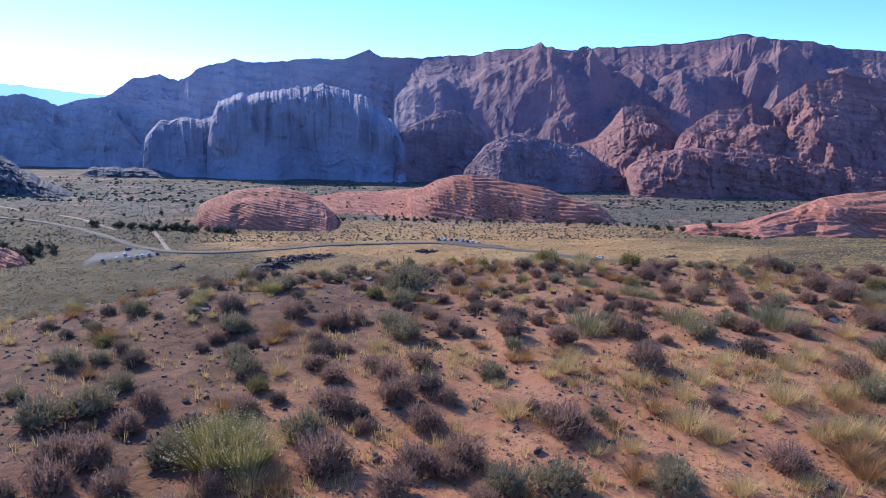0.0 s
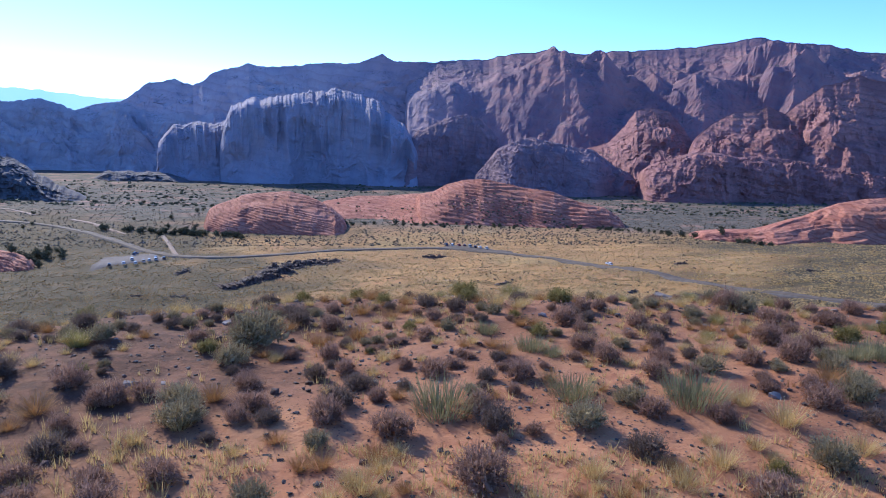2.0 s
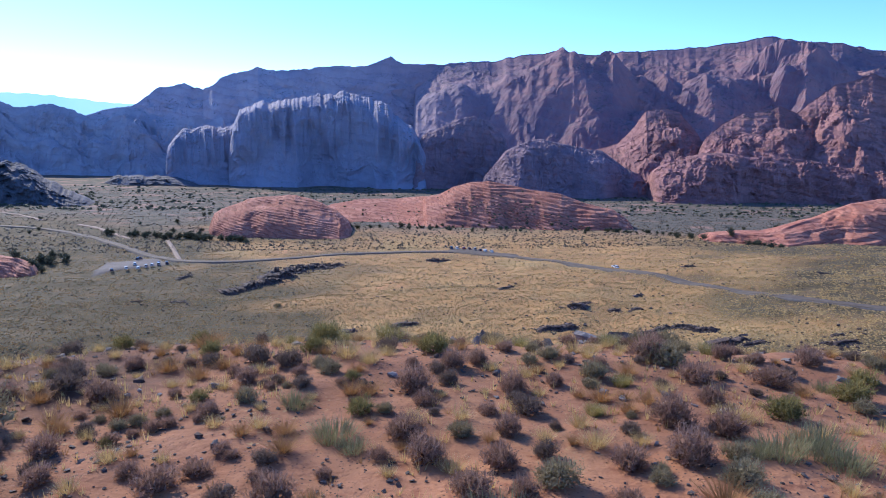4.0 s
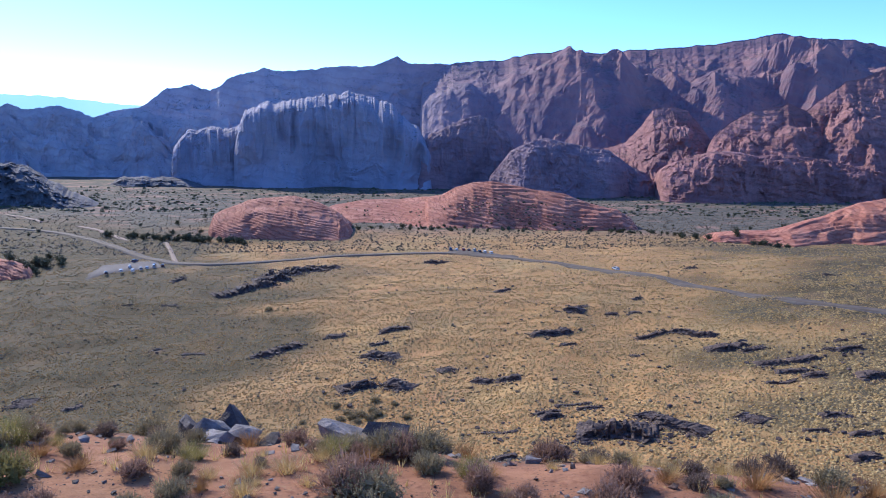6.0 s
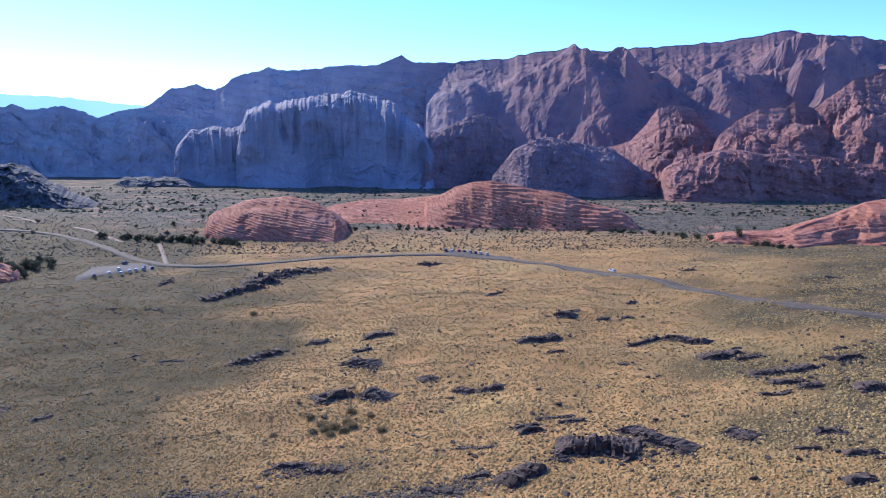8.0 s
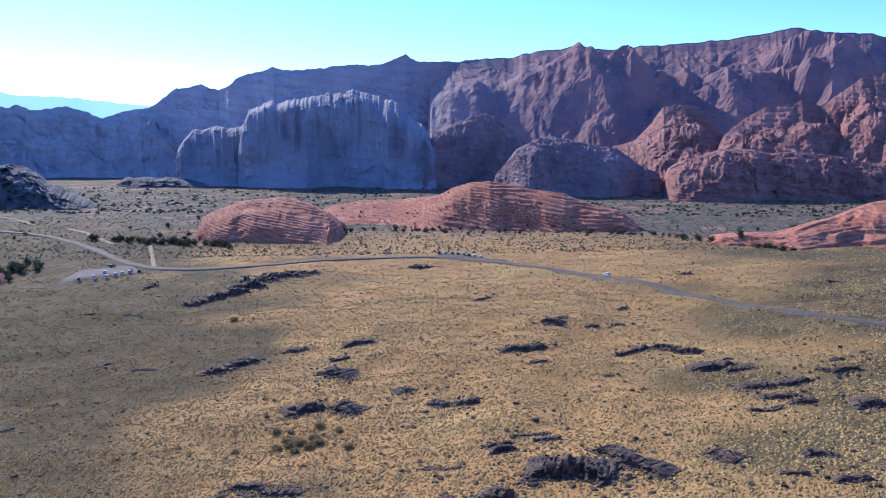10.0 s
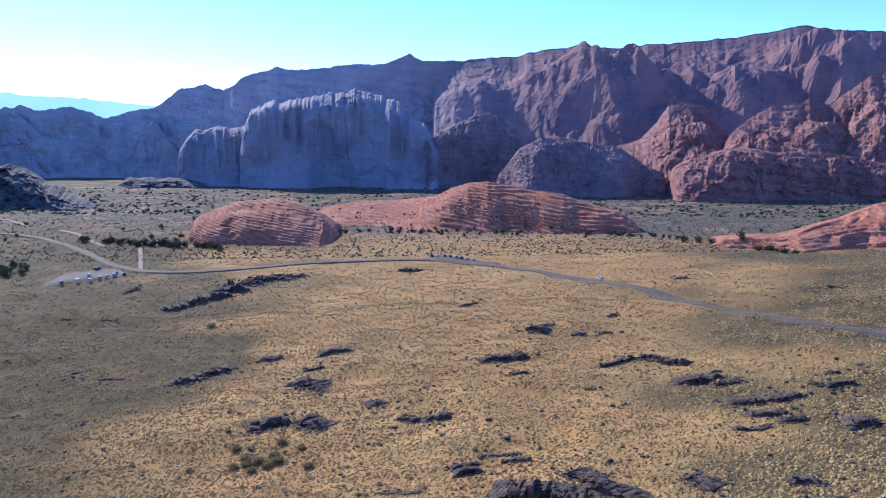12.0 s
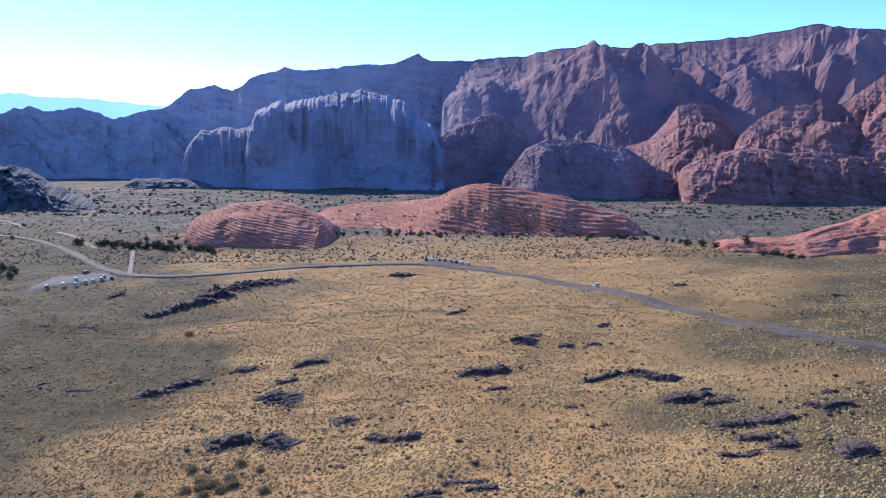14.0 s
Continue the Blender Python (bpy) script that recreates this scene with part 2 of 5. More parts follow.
def valley(x, y):
    z = np.interp(y, [60, 130, 190, 250, 310, 380, 460, 520, 610, 700, 850, 1200, 1700, 5000],
                  [7, 3, -1.0, -2.6, -2.6, -4.6, -9.0, -11.5, -17, -22, -30, -43, -58, -90])
    tilt = np.interp(y, [150, 320, 480, 640], [0.125, 0.055, 0.02, 0.0])
    z = z + tilt * np.clip(x, -260, 260)
    calm = smooth(130, 200, y) * (1 - 0.6 * smooth(380, 450, y))
    z = z + calm * (1.2 * vnoise(x / 46, y / 38, 3) + 0.9 * vnoise(x / 17, y / 13, 4) + 0.3 * vnoise(x / 8, y / 7, 6))
    return z + 0.22 * vnoise(x / 4.1, y / 3.7, 5)


def rim(x):
    return 28.2 - 0.035 * (np.minimum(x, 6) - 6) ** 2 * 0.9 - 0.012 * (np.maximum(x, 10) - 10) ** 2 + 0.9 * vnoise(x / 3.1, x * 0 + 0.5, 8)


def hill(x, y):
    z = 70.85 - 0.035 * np.maximum(y - 17, 0) ** 1.15 - 0.012 * np.maximum(np.abs(x - 5) - 8, 0) ** 1.5
    z = z - 0.38 * smooth(24.5, 28.5, y) * smooth(1, 7, x) * (1 - smooth(13, 16.5, x))
    return z + 0.16 * vnoise(x / 5.5, y / 4.7, 9) + 0.06 * fbm(x / 1.3, y / 1.2, 10, 3)


def ground_height(x, y):
    """The height of the land: the hill that the flight starts over, its scarp, and the valley."""
    x, y = np.asarray(x, float), np.asarray(y, float)
    side = np.clip(x - 30, 0, None) + np.clip(-18 - x, 0, None)
    past = (y - rim(np.clip(x, -16, 28))) + 0.35 * side
    drop = np.interp(past, [-1.5, 0, 2, 5, 8, 30, 60, 90, 115, 140], [0, 0.004, 0.017, 0.044, 0.12, 0.42, 0.70, 0.90, 0.985, 1])
    low = valley(x, np.maximum(y, 60))
    rough = smooth(6, 20, past) * (1 - smooth(80, 115, past)) * (1.6 * ridged(x / 13, y / 11, 12, 3))
    return hill(np.clip(x, -40, 60), np.clip(y, -30, 45)) * (1 - drop) + low * drop + rough

# ---- mesh helpers ----
def mesh_from(name, verts, faces, material, attributes=None, smooth_faces=False):
    """A mesh from arrays: corners (n, 3), and faces (m, 3) or (m, 4)."""
    me = bpy.data.meshes.new(name)
    verts, faces = np.asarray(verts, np.float32), np.asarray(faces, np.int32)
    k = faces.shape[1]
    me.vertices.add(len(verts))
    me.vertices.foreach_set("co", verts.ravel())
    me.loops.add(faces.size)
    me.loops.foreach_set("vertex_index", faces.ravel())
    me.polygons.add(len(faces))
    me.polygons.foreach_set("loop_start", np.arange(0, faces.size, k, dtype=np.int32))
    me.polygons.foreach_set("use_smooth", np.full(len(faces), smooth_faces))
    me.update(calc_edges=True)
    for key, values in (attributes or {}).items():
        me.attributes.new(key, "FLOAT", "POINT").data.foreach_set("value", np.asarray(values, np.float32).ravel())
    me.materials.append(material)
    return me


def grid_faces(rows, cols):
    i = np.arange((rows - 1) * cols).reshape(rows - 1, cols)[:, :-1].ravel()
    return np.stack([i, i + 1, i + cols + 1, i + cols], 1)


def part(name, data, material, parent, label=""):
    """One mesh object under a thing or under a part; data is a bmesh, or a mesh."""
    if isinstance(data, bmesh.types.BMesh):
        me = bpy.data.meshes.new(name)
        data.to_mesh(me)
        data.free()
        data = me
    if material and not data.materials:
        data.materials.append(material)
    ob = new(name, data)
    ob.parent = parent
    return tagged(ob, label)


def height(x, y):
    return float(ground_height(np.array([x]), np.array([y]))[0])


# ---- the ground, one sheet to the horizon ----
def spaced(start, stop, step, grow):
    out = [start]
    while out[-1] < stop:
        out.append(out[-1] + step)
        step = min(step * grow, 120)
    return out


def build_ground():
    right, left = spaced(26, 5200, 0.33, 1.037), spaced(20, 5200, 0.33, 1.037)
    xs = np.array([-v for v in reversed(left)] + list(np.arange(-19.7, 26, 0.3)) + right)
    front, behind = spaced(36, 5200, 0.35, 1.0175), spaced(4, 1200, 0.4, 1.09)
    ys = np.array([-v for v in reversed(behind)] + list(np.arange(-3.6, 36, 0.3)) + front)
    X, Y = np.meshgrid(xs, ys)
    Z = ground_height(X, Y)
    past = (Y - rim(np.clip(X, -16, 28))) + 0.35 * (np.clip(X - 30, 0, None) + np.clip(-18 - X, 0, None))
    low = smooth(50, 110, past)
    flats = smooth(470, 640, Y + 60 * vnoise(X / 90, Y / 70, 21) - 0.35 * np.clip(-X - 60, 0, 300)) * low
    scarp = smooth(4, 9, past) * (1 - smooth(85, 112, past + 10 * vnoise(X / 9, Y / 9, 22)))
    gravelly = smooth(-0.5, 1.0, -0.3 * (X + 3.0 - 0.45 * (Y - 10)) + 0.8 * vnoise(X / 3.3, Y / 2.9, 24)) * (1 - low)
    gravelly = np.maximum(gravelly, 0.42 * smooth(14.0, 21.0, Y + 2.5 * vnoise(X / 2.7, Y / 2.3, 26)) * (1 - low))
    gravelly = np.maximum(gravelly, smooth(-0.5, 2.0, past) * (1 - low))
    # widens with distance like the view, so the painted falloff stays at its sides
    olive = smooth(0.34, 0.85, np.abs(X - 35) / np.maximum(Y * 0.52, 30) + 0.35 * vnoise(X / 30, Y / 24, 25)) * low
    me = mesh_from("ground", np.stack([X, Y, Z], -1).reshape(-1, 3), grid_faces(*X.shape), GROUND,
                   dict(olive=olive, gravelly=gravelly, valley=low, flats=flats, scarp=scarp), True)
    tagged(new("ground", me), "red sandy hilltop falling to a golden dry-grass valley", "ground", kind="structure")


build_ground()


# ---- rock landforms ----
FACE_DOME = ((0, 0), (0.12, 0.22), (0.26, 0.52), (0.42, 0.78), (0.56, 0.89), (0.78, 0.96), (1, 1))
FACE_CLIFF = ((0, 0), (0.14, 0.12), (0.28, 0.30), (0.38, 0.62), (0.50, 0.86), (0.66, 0.94), (1, 1))
FACE_SLOPE = ((0, 0), (0.30, 0.16), (0.55, 0.40), (0.75, 0.64), (0.88, 0.82), (0.95, 0.92), (1, 1))
FACE_RIDGE = ((0, 0), (0.28, 0.20), (0.40, 0.42), (0.54, 0.64), (0.70, 0.75), (0.90, 0.90), (0.96, 0.96), (1, 1))
FACE_LOW = ((0, 0), (0.2, 0.42), (0.45, 0.74), (0.75, 0.94), (1, 1))


FORMS = []


def surface(x, y):
    """The height of the rock or the ground at a place."""
    z = height(x, y)
    for pts, low, high in FORMS:
        if not (low[0] - 3 < x < high[0] + 3 and low[1] - 3 < y < high[1] + 3):
            continue
        d = (pts[:, 0] - x) ** 2 + (pts[:, 1] - y) ** 2
        k = int(np.argmin(d))
        if d[k] < 9:
            z = max(z, float(pts[k, 2]))
    return z


def landform(name, label, crest, run, back, face, material, cols=300, rows=90, seed=1, spur=(0, 100), flute=(0, 20), beds=(0, 6), lumps=(0, 15), ragged=0.0, sink=4.0, group="", aim=(40, -200), cap=0.05, dip=0.10, split=0.0, crag=(0, 20), ribs=(), gully=(0, 80), steps=(0, 4, 0.1)):
    """A hill of rock under a crest line: a shaped front of the given run, ragged crest, and a plain back.
    ribs: large buttresses (where along x, height, width of the flank before and after, sideways drift, upper end);
    gully: depth and spacing of ravines that run down the slope; steps: how far the beds break into treads and risers, their thickness and dip.
    spur: ribs that run down the face (metres, spacing); flute: narrow upright grooves; beds: stepped layers; lumps: knobs."""
    pts = np.array(crest, float)
    along = np.concatenate([[0], np.cumsum(np.hypot(*np.diff(pts[:, :2], axis=0).T))])
    s = np.linspace(0, along[-1], cols)
    cx, cy, cz = (np.interp(s, along, pts[:, k]) for k in range(3))
    cz = cz + ragged * (fbm(s / 30, s * 0, seed + 50, 4, 0.6) * np.minimum(1, np.minimum(s, along[-1] - s) / 30))
    dx, dy = aim[0] - cx, aim[1] - cy
    far = np.hypot(dx, dy)
    dx, dy = dx / far, dy / far
    runs = np.interp(s, along, np.broadcast_to(np.asarray(run, float), along.shape) if np.ndim(run) == 0 else np.interp(np.linspace(0, 1, len(along)), np.linspace(0, 1, len(run)), run))
    runs = runs * (1 + np.minimum(1, 110 / runs) ** 2.6 * (0.24 * vnoise(s / 60, s * 0, seed + 12) + 0.07 * vnoise(s / 19, s * 0, seed + 13)))
    edge = np.clip(np.minimum(s, along[-1] - s) / (cap * along[-1]), 0, 1)
    edge = np.sqrt(np.maximum(1 - (1 - edge) ** 2, 0.0))
    runs = runs * (0.12 + 0.88 * edge)
    foot = ground_height(cx, cy) - sink
    cz = foot + (cz - foot) * edge
    fx, fy = cx + dx * runs, cy + dy * runs
    fz = np.minimum(ground_height(fx, fy) - sink, cz - 1)
    v = np.linspace(0, 1, rows)[:, None]
    keys = np.array(face)
    # rows spaced evenly along the profile's own length
    fine = np.linspace(0, 1, 400)
    w = np.interp(fine, keys[:, 0], keys[:, 1])
    w = np.convolve(np.pad(w, 12, mode="edge"), np.ones(25) / 25, "valid")
    w[0], w[-1] = 0, 1
    length = np.concatenate([[0], np.cumsum(np.hypot(np.diff(fine), np.diff(w)))])
    h = np.interp(np.linspace(0, length[-1], rows), length, fine)[:, None]
    w = np.interp(h, fine, w)
    S = np.broadcast_to(s, (rows, cols))
    X, Y, Z = fx + (cx - fx) * h, fy + (cy - fy) * h, fz + (cz - fz) * w
    swell = np.sin(np.pi * np.clip(h, 0, 1)) ** 0.7
    lift = 0.0 * Z
    for at, tall, before, after, drift, upper in ribs:
        d = cx - at - drift * (1 - h) * runs + 0.35 * after * fbm(h * 4 + at, S / 90, seed + 8, 3)
        tent = np.maximum(0.0, 1 - np.abs(d) / np.where(d < 0, before, after))
        lift = lift + tall * tent ** 0.85 * smooth(0.0, 0.3, h) * (1 - smooth(upper - 0.28, upper, h))
    ravine = ridged(S / gully[1] + 0.5 * fbm(S / gully[1], h * 3, seed + 21, 2), h * 5 + S / gully[1] * 0.4 + 7, seed + 20, 4, 0.55)
    lift = lift + gully[0] * (ravine - 0.4) * smooth(0.0, 0.2, h) * (1 - smooth(0.82, 0.99, h))
    Z = Z + lift
    hold = 1 - smooth(0.86, 1.0, h) * 0.85
    push = spur[0] * ridged(S / spur[1] + 0.35 * vnoise(S / spur[1], h * 2, seed + 3), h * 1.1 + 4, seed, 3, 0.45) * swell
    gate = smooth(0.25, 0.5, w) * hold
    push = push + flute[0] * (ridged(S / flute[1], Z / (flute[1] * 9), seed + 1, 3, 0.55)) * gate
    push = push + lumps[0] * fbm(S / lumps[1], Z / lumps[1] + h * 5, seed + 2, 4, 0.55) * hold * np.minimum(1, h * 8)
    T = np.hypot(runs * h, (cz - fz) * w)
    push = push + crag[0] * (ridged(S / crag[1] + 0.5 * vnoise(S / crag[1], T / crag[1], seed + 5), T / crag[1] / 1.1 + 0.5 * vnoise(S / crag[1], T / crag[1], seed + 15), seed + 9, 5, 0.58) - 0.3) * hold * np.minimum(1, h * 8)
    level = (Z + dip * S + 6 * vnoise(S / 60, h * 2, seed + 4)) / beds[1]
    saw = (level - np.floor(level)) ** 1.6
    push = push + beds[0] * (saw - 0.5) * np.minimum(1, h * 10) * (0.6 + 0.5 * vnoise(S / 25, level * 0.5, seed + 6))
    level = (Z + steps[2] * S + 1.3 * steps[1] * fbm(S / 80, h * 2 + S / 160, seed + 31, 3)) / steps[1]
    part_way = level - np.floor(level)
    Z = Z + steps[0] * steps[1] * (smooth(0.5, 1.0, part_way) - part_way) * smooth(0.02, 0.08, h) * (1 - smooth(0.93, 1.0, h))
    X, Y = X + dx * push, Y + dy * push
    # the far side
    b = np.linspace(0, 1, 12)[1:, None]
    deep = back * (0.12 + 0.88 * edge)
    bx, by = cx - dx * deep * b, cy - dy * deep * b
    bz = cz + (ground_height(cx - dx * deep, cy - dy * deep) - sink - cz) * (b ** 1.7)
    shell = np.stack([X, Y, Z], -1).reshape(-1, 3)
    FORMS.append((shell, shell.min(0), shell.max(0)))
    thing = new(name)
    thing.location = (cx[cols // 2], cy[cols // 2], fz[cols // 2])
    o = np.array(thing.location)
    cut = int(rows * split)
    pieces = [("foot_slope", X[:cut + 1], Y[:cut + 1], Z[:cut + 1])] if cut else []
    pieces += [("rock_face", X[cut:], Y[cut:], Z[cut:]), ("far_side", np.vstack([X[-1:], bx]), np.vstack([Y[-1:], by]), np.vstack([Z[-1:], bz]))]
    for piece, px, py, pz in pieces:
        part(piece, mesh_from(piece, np.stack([px, py, pz], -1).reshape(-1, 3) - o, grid_faces(*px.shape), material, None, piece == "far_side"), None, thing)
    return tagged(thing, label, "rock formation" if "mound" in name or "dome" in name else "mountain", group)


FAR_LEFT = [(-1934, 2300, 36), (-1429, 2300, 52), (-1192, 2250, 74), (-1114, 2250, 95), (-1072, 2230, 100), (-1004, 2200, 110), (-981, 2200, 122), (-929, 2200, 157), (-914, 2200, 167), (-872, 2200, 167), (-836, 2200, 177), (-775, 2180, 160), (-733, 2150, 169), (-724, 2150, 175), (-709, 2150, 193), (-674, 2140, 202), (-621, 2120, 211), (-580, 2100, 222), (-555, 2100, 214), (-489, 2100, 210), (-378, 2050, 218), (-243, 2000, 220), (-212, 2000, 230), (-179, 2000, 242), (-147, 2000, 222), (-58, 2000, 224), (18, 2000, 229)]
FAR_RIGHT = [(115, 2000, 236), (138, 1995, 243), (189, 1989, 249), (234, 1984, 251), (279, 1979, 265), (312, 1974, 251), (369, 1968, 250), (447, 1963, 258), (495, 1958, 258), (578, 1953, 261), (673, 1947, 272), (739, 1942, 279), (791, 1937, 291), (829, 1932, 295), (894, 1926, 283), (1011, 1921, 279), (1075, 1916, 261), (1215, 1911, 256), (1462, 1905, 259), (1883, 1900, 248)]
landform("far_ridge", "long sandstone ridge behind the cliffs, hazed blue-grey", FAR_LEFT + [(90, 2015, 222), (190, 2060, 190)], [210, 230, 240, 250, 260, 260], 500, FACE_SLOPE, RIDGE_ROCK, 420, 90, 3,
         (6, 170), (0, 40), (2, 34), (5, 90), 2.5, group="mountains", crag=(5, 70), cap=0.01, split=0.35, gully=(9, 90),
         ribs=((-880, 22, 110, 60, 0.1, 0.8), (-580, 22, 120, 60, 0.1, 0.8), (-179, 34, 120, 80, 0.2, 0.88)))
landform("far_ridge", "long russet mesa rim with ribbed broken slopes", [(-130, 2040, 190), (-58, 2005, 223), (18, 2000, 230)] + FAR_RIGHT, [430, 500, 560, 580, 580, 560], 500, FACE_RIDGE, RIDGE_ROCK, 460, 130, 5,
         (4, 170), (0, 40), (1, 34), (3, 90), 2.0, group="mountains", crag=(2.6, 30), cap=0.01, split=0.35, gully=(4.5, 60),
         ribs=((-20, 26, 110, 80, 0.1, 0.8), (279, 84, 280, 210, 0.16, 0.86), (620, 66, 130, 140, 0.14, 0.68), (840, 80, 130, 220, 0.14, 0.86), (1110, 50, 120, 110, 0.1, 0.8), (1350, 44, 120, 110, 0.1, 0.8)))
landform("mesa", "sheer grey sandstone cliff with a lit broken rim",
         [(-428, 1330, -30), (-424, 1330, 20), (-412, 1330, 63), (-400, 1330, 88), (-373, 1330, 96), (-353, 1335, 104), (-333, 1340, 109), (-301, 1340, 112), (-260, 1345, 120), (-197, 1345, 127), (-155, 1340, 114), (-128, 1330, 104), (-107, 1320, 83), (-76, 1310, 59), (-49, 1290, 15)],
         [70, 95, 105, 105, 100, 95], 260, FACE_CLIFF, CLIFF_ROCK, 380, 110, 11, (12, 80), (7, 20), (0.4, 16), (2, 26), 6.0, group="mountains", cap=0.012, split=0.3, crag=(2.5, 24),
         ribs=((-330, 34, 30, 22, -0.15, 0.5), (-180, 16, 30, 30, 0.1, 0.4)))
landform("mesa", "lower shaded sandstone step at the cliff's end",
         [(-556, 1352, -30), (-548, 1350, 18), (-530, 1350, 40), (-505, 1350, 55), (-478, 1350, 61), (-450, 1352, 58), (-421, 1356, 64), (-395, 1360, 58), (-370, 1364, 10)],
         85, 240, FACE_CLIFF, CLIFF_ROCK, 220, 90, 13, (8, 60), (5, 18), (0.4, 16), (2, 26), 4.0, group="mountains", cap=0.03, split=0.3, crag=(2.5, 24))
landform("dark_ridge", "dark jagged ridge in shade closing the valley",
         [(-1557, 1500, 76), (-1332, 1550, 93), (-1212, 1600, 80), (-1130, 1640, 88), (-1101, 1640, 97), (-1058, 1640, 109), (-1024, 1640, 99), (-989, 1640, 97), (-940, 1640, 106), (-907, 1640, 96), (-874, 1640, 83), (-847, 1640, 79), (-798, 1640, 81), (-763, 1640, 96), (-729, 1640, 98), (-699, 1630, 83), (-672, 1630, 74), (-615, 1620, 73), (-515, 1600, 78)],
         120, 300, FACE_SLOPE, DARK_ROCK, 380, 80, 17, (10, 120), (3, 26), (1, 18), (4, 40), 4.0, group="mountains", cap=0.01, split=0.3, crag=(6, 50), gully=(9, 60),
         ribs=((-1058, 30, 90, 50, 0.2, 0.95), (-930, 26, 70, 50, 0.2, 0.95), (-740, 30, 90, 50, 0.2, 0.95)))
landform("rock_hillock", "low broken rock bench at the foot of the dark ridge",
         [(-655, 1290, -46), (-625, 1285, -34), (-590, 1280, -28), (-560, 1276, -33), (-525, 1270, -30), (-480, 1265, -36), (-450, 1262, -46)],
         50, 60, FACE_LOW, LOW_ROCK, 160, 50, 19, (5, 40), (1, 14), (1, 9), (4, 18), 2.0, group="mountains", crag=(4, 16), cap=0.2)
landform("low_rock_hill", "low dark broken rock hill beside the valley floor",
         [(-699, 820, 43), (-605, 850, 38), (-572, 880, 23), (-550, 900, 15), (-515, 890, -3), (-478, 880, -14), (-440, 868, -24)],
         80, 120, FACE_LOW, LOW_ROCK, 240, 70, 23, (8, 50), (3, 14), (2, 9), (6, 16), 5.0, group="mountains", crag=(5, 14), cap=0.3)
landform("rock_dome", "grey rounded sandstone dome with steep shaded face",
         [(-80, 1300, -34), (-66, 1300, 30), (-56, 1300, 46), (-39, 1300, 55), (-9, 1300, 68), (10, 1300, 76), (37, 1300, 82), (59, 1300, 73), (84, 1300, 55), (96, 1300, 35), (111, 1300, -16)],
         76, 160, FACE_DOME, DOME_ROCK, 220, 80, 29, (6, 60), (2, 20), (0.6, 12), (2, 18), 2.0, group="rock domes", crag=(2.4, 18), cap=0.02, gully=(4, 26))
landform("rock_dome", "mauve rounded sandstone dome with lit ribbed shoulder",
         [(48, 1165, -22), (69, 1153, 4), (84, 1142, 26), (109, 1130, 40), (142, 1130, 45), (168, 1130, 40), (193, 1130, 35), (235, 1130, 29), (268, 1130, 5), (299, 1130, -11), (313, 1130, -29), (325, 1130, -56)],
         [60, 84, 84, 80, 76, 60], 160, FACE_DOME, DOME_ROCK, 300, 110, 31, (6, 60), (1.0, 14), (0.5, 8), (1.5, 16), 1.5, group="rock domes", crag=(2.2, 13), cap=0.02, steps=(0.35, 5, 0.15), gully=(3.5, 24))
landform("rock_knoll", "pale knobbly sandstone knoll under the mesa",
         [(271, 1400, 17), (318, 1380, 35), (344, 1370, 65), (360, 1360, 93), (389, 1360, 100), (421, 1350, 90), (444, 1340, 65), (472, 1330, 21)],
         240, 200, FACE_SLOPE, SLOPE_ROCK, 220, 90, 37, (8, 80), (2, 18), (1.5, 12), (4, 20), 2.0, group="rock domes", crag=(2.4, 12), ribs=((395, 30, 120, 60, 0.25, 0.9),), gully=(3, 24))
landform("rock_shoulder", "russet broken sandstone shoulder below the mesa",
         [(397, 1180, 32), (428, 1190, 60), (447, 1200, 75), (480, 1200, 89), (517, 1200, 95), (537, 1200, 102), (567, 1200, 90), (595, 1210, 112), (637, 1220, 137), (695, 1220, 154), (749, 1200, 143), (791, 1160, 104), (862, 1100, 83)],
         [190, 210, 240, 280, 300, 300], 300, FACE_SLOPE, SLOPE_ROCK, 380, 130, 41, (10, 90), (2, 20), (1, 12), (4, 24), 2.0, group="rock domes", split=0.3, crag=(2.4, 24), gully=(5, 40), steps=(0.4, 7, 0.1),
         ribs=((470, 24, 70, 40, 0.15, 0.85), (540, 30, 60, 36, 0.1, 0.9), (640, 34, 80, 60, 0.1, 0.9)))
landform("rock_buttress", "red layered sandstone buttress with dark shaded foot",
         [(302, 1110, -26), (307, 1093, 5), (344, 1077, 18), (369, 1060, 28), (397, 1055, 30), (431, 1049, 25), (466, 1042, 28), (506, 1036, 22), (553, 1029, 15), (644, 1023, 4), (786, 1016, 11), (963, 1010, 21)],
         [150, 140, 90, 84, 84, 84], 220, FACE_DOME, SLOPE_ROCK, 380, 110, 43, (7, 60), (2, 16), (1, 7), (3, 16), 1.5, group="rock domes", split=0.3, crag=(2.2, 12), gully=(3.5, 24), steps=(0.6, 4.5, 0.1))
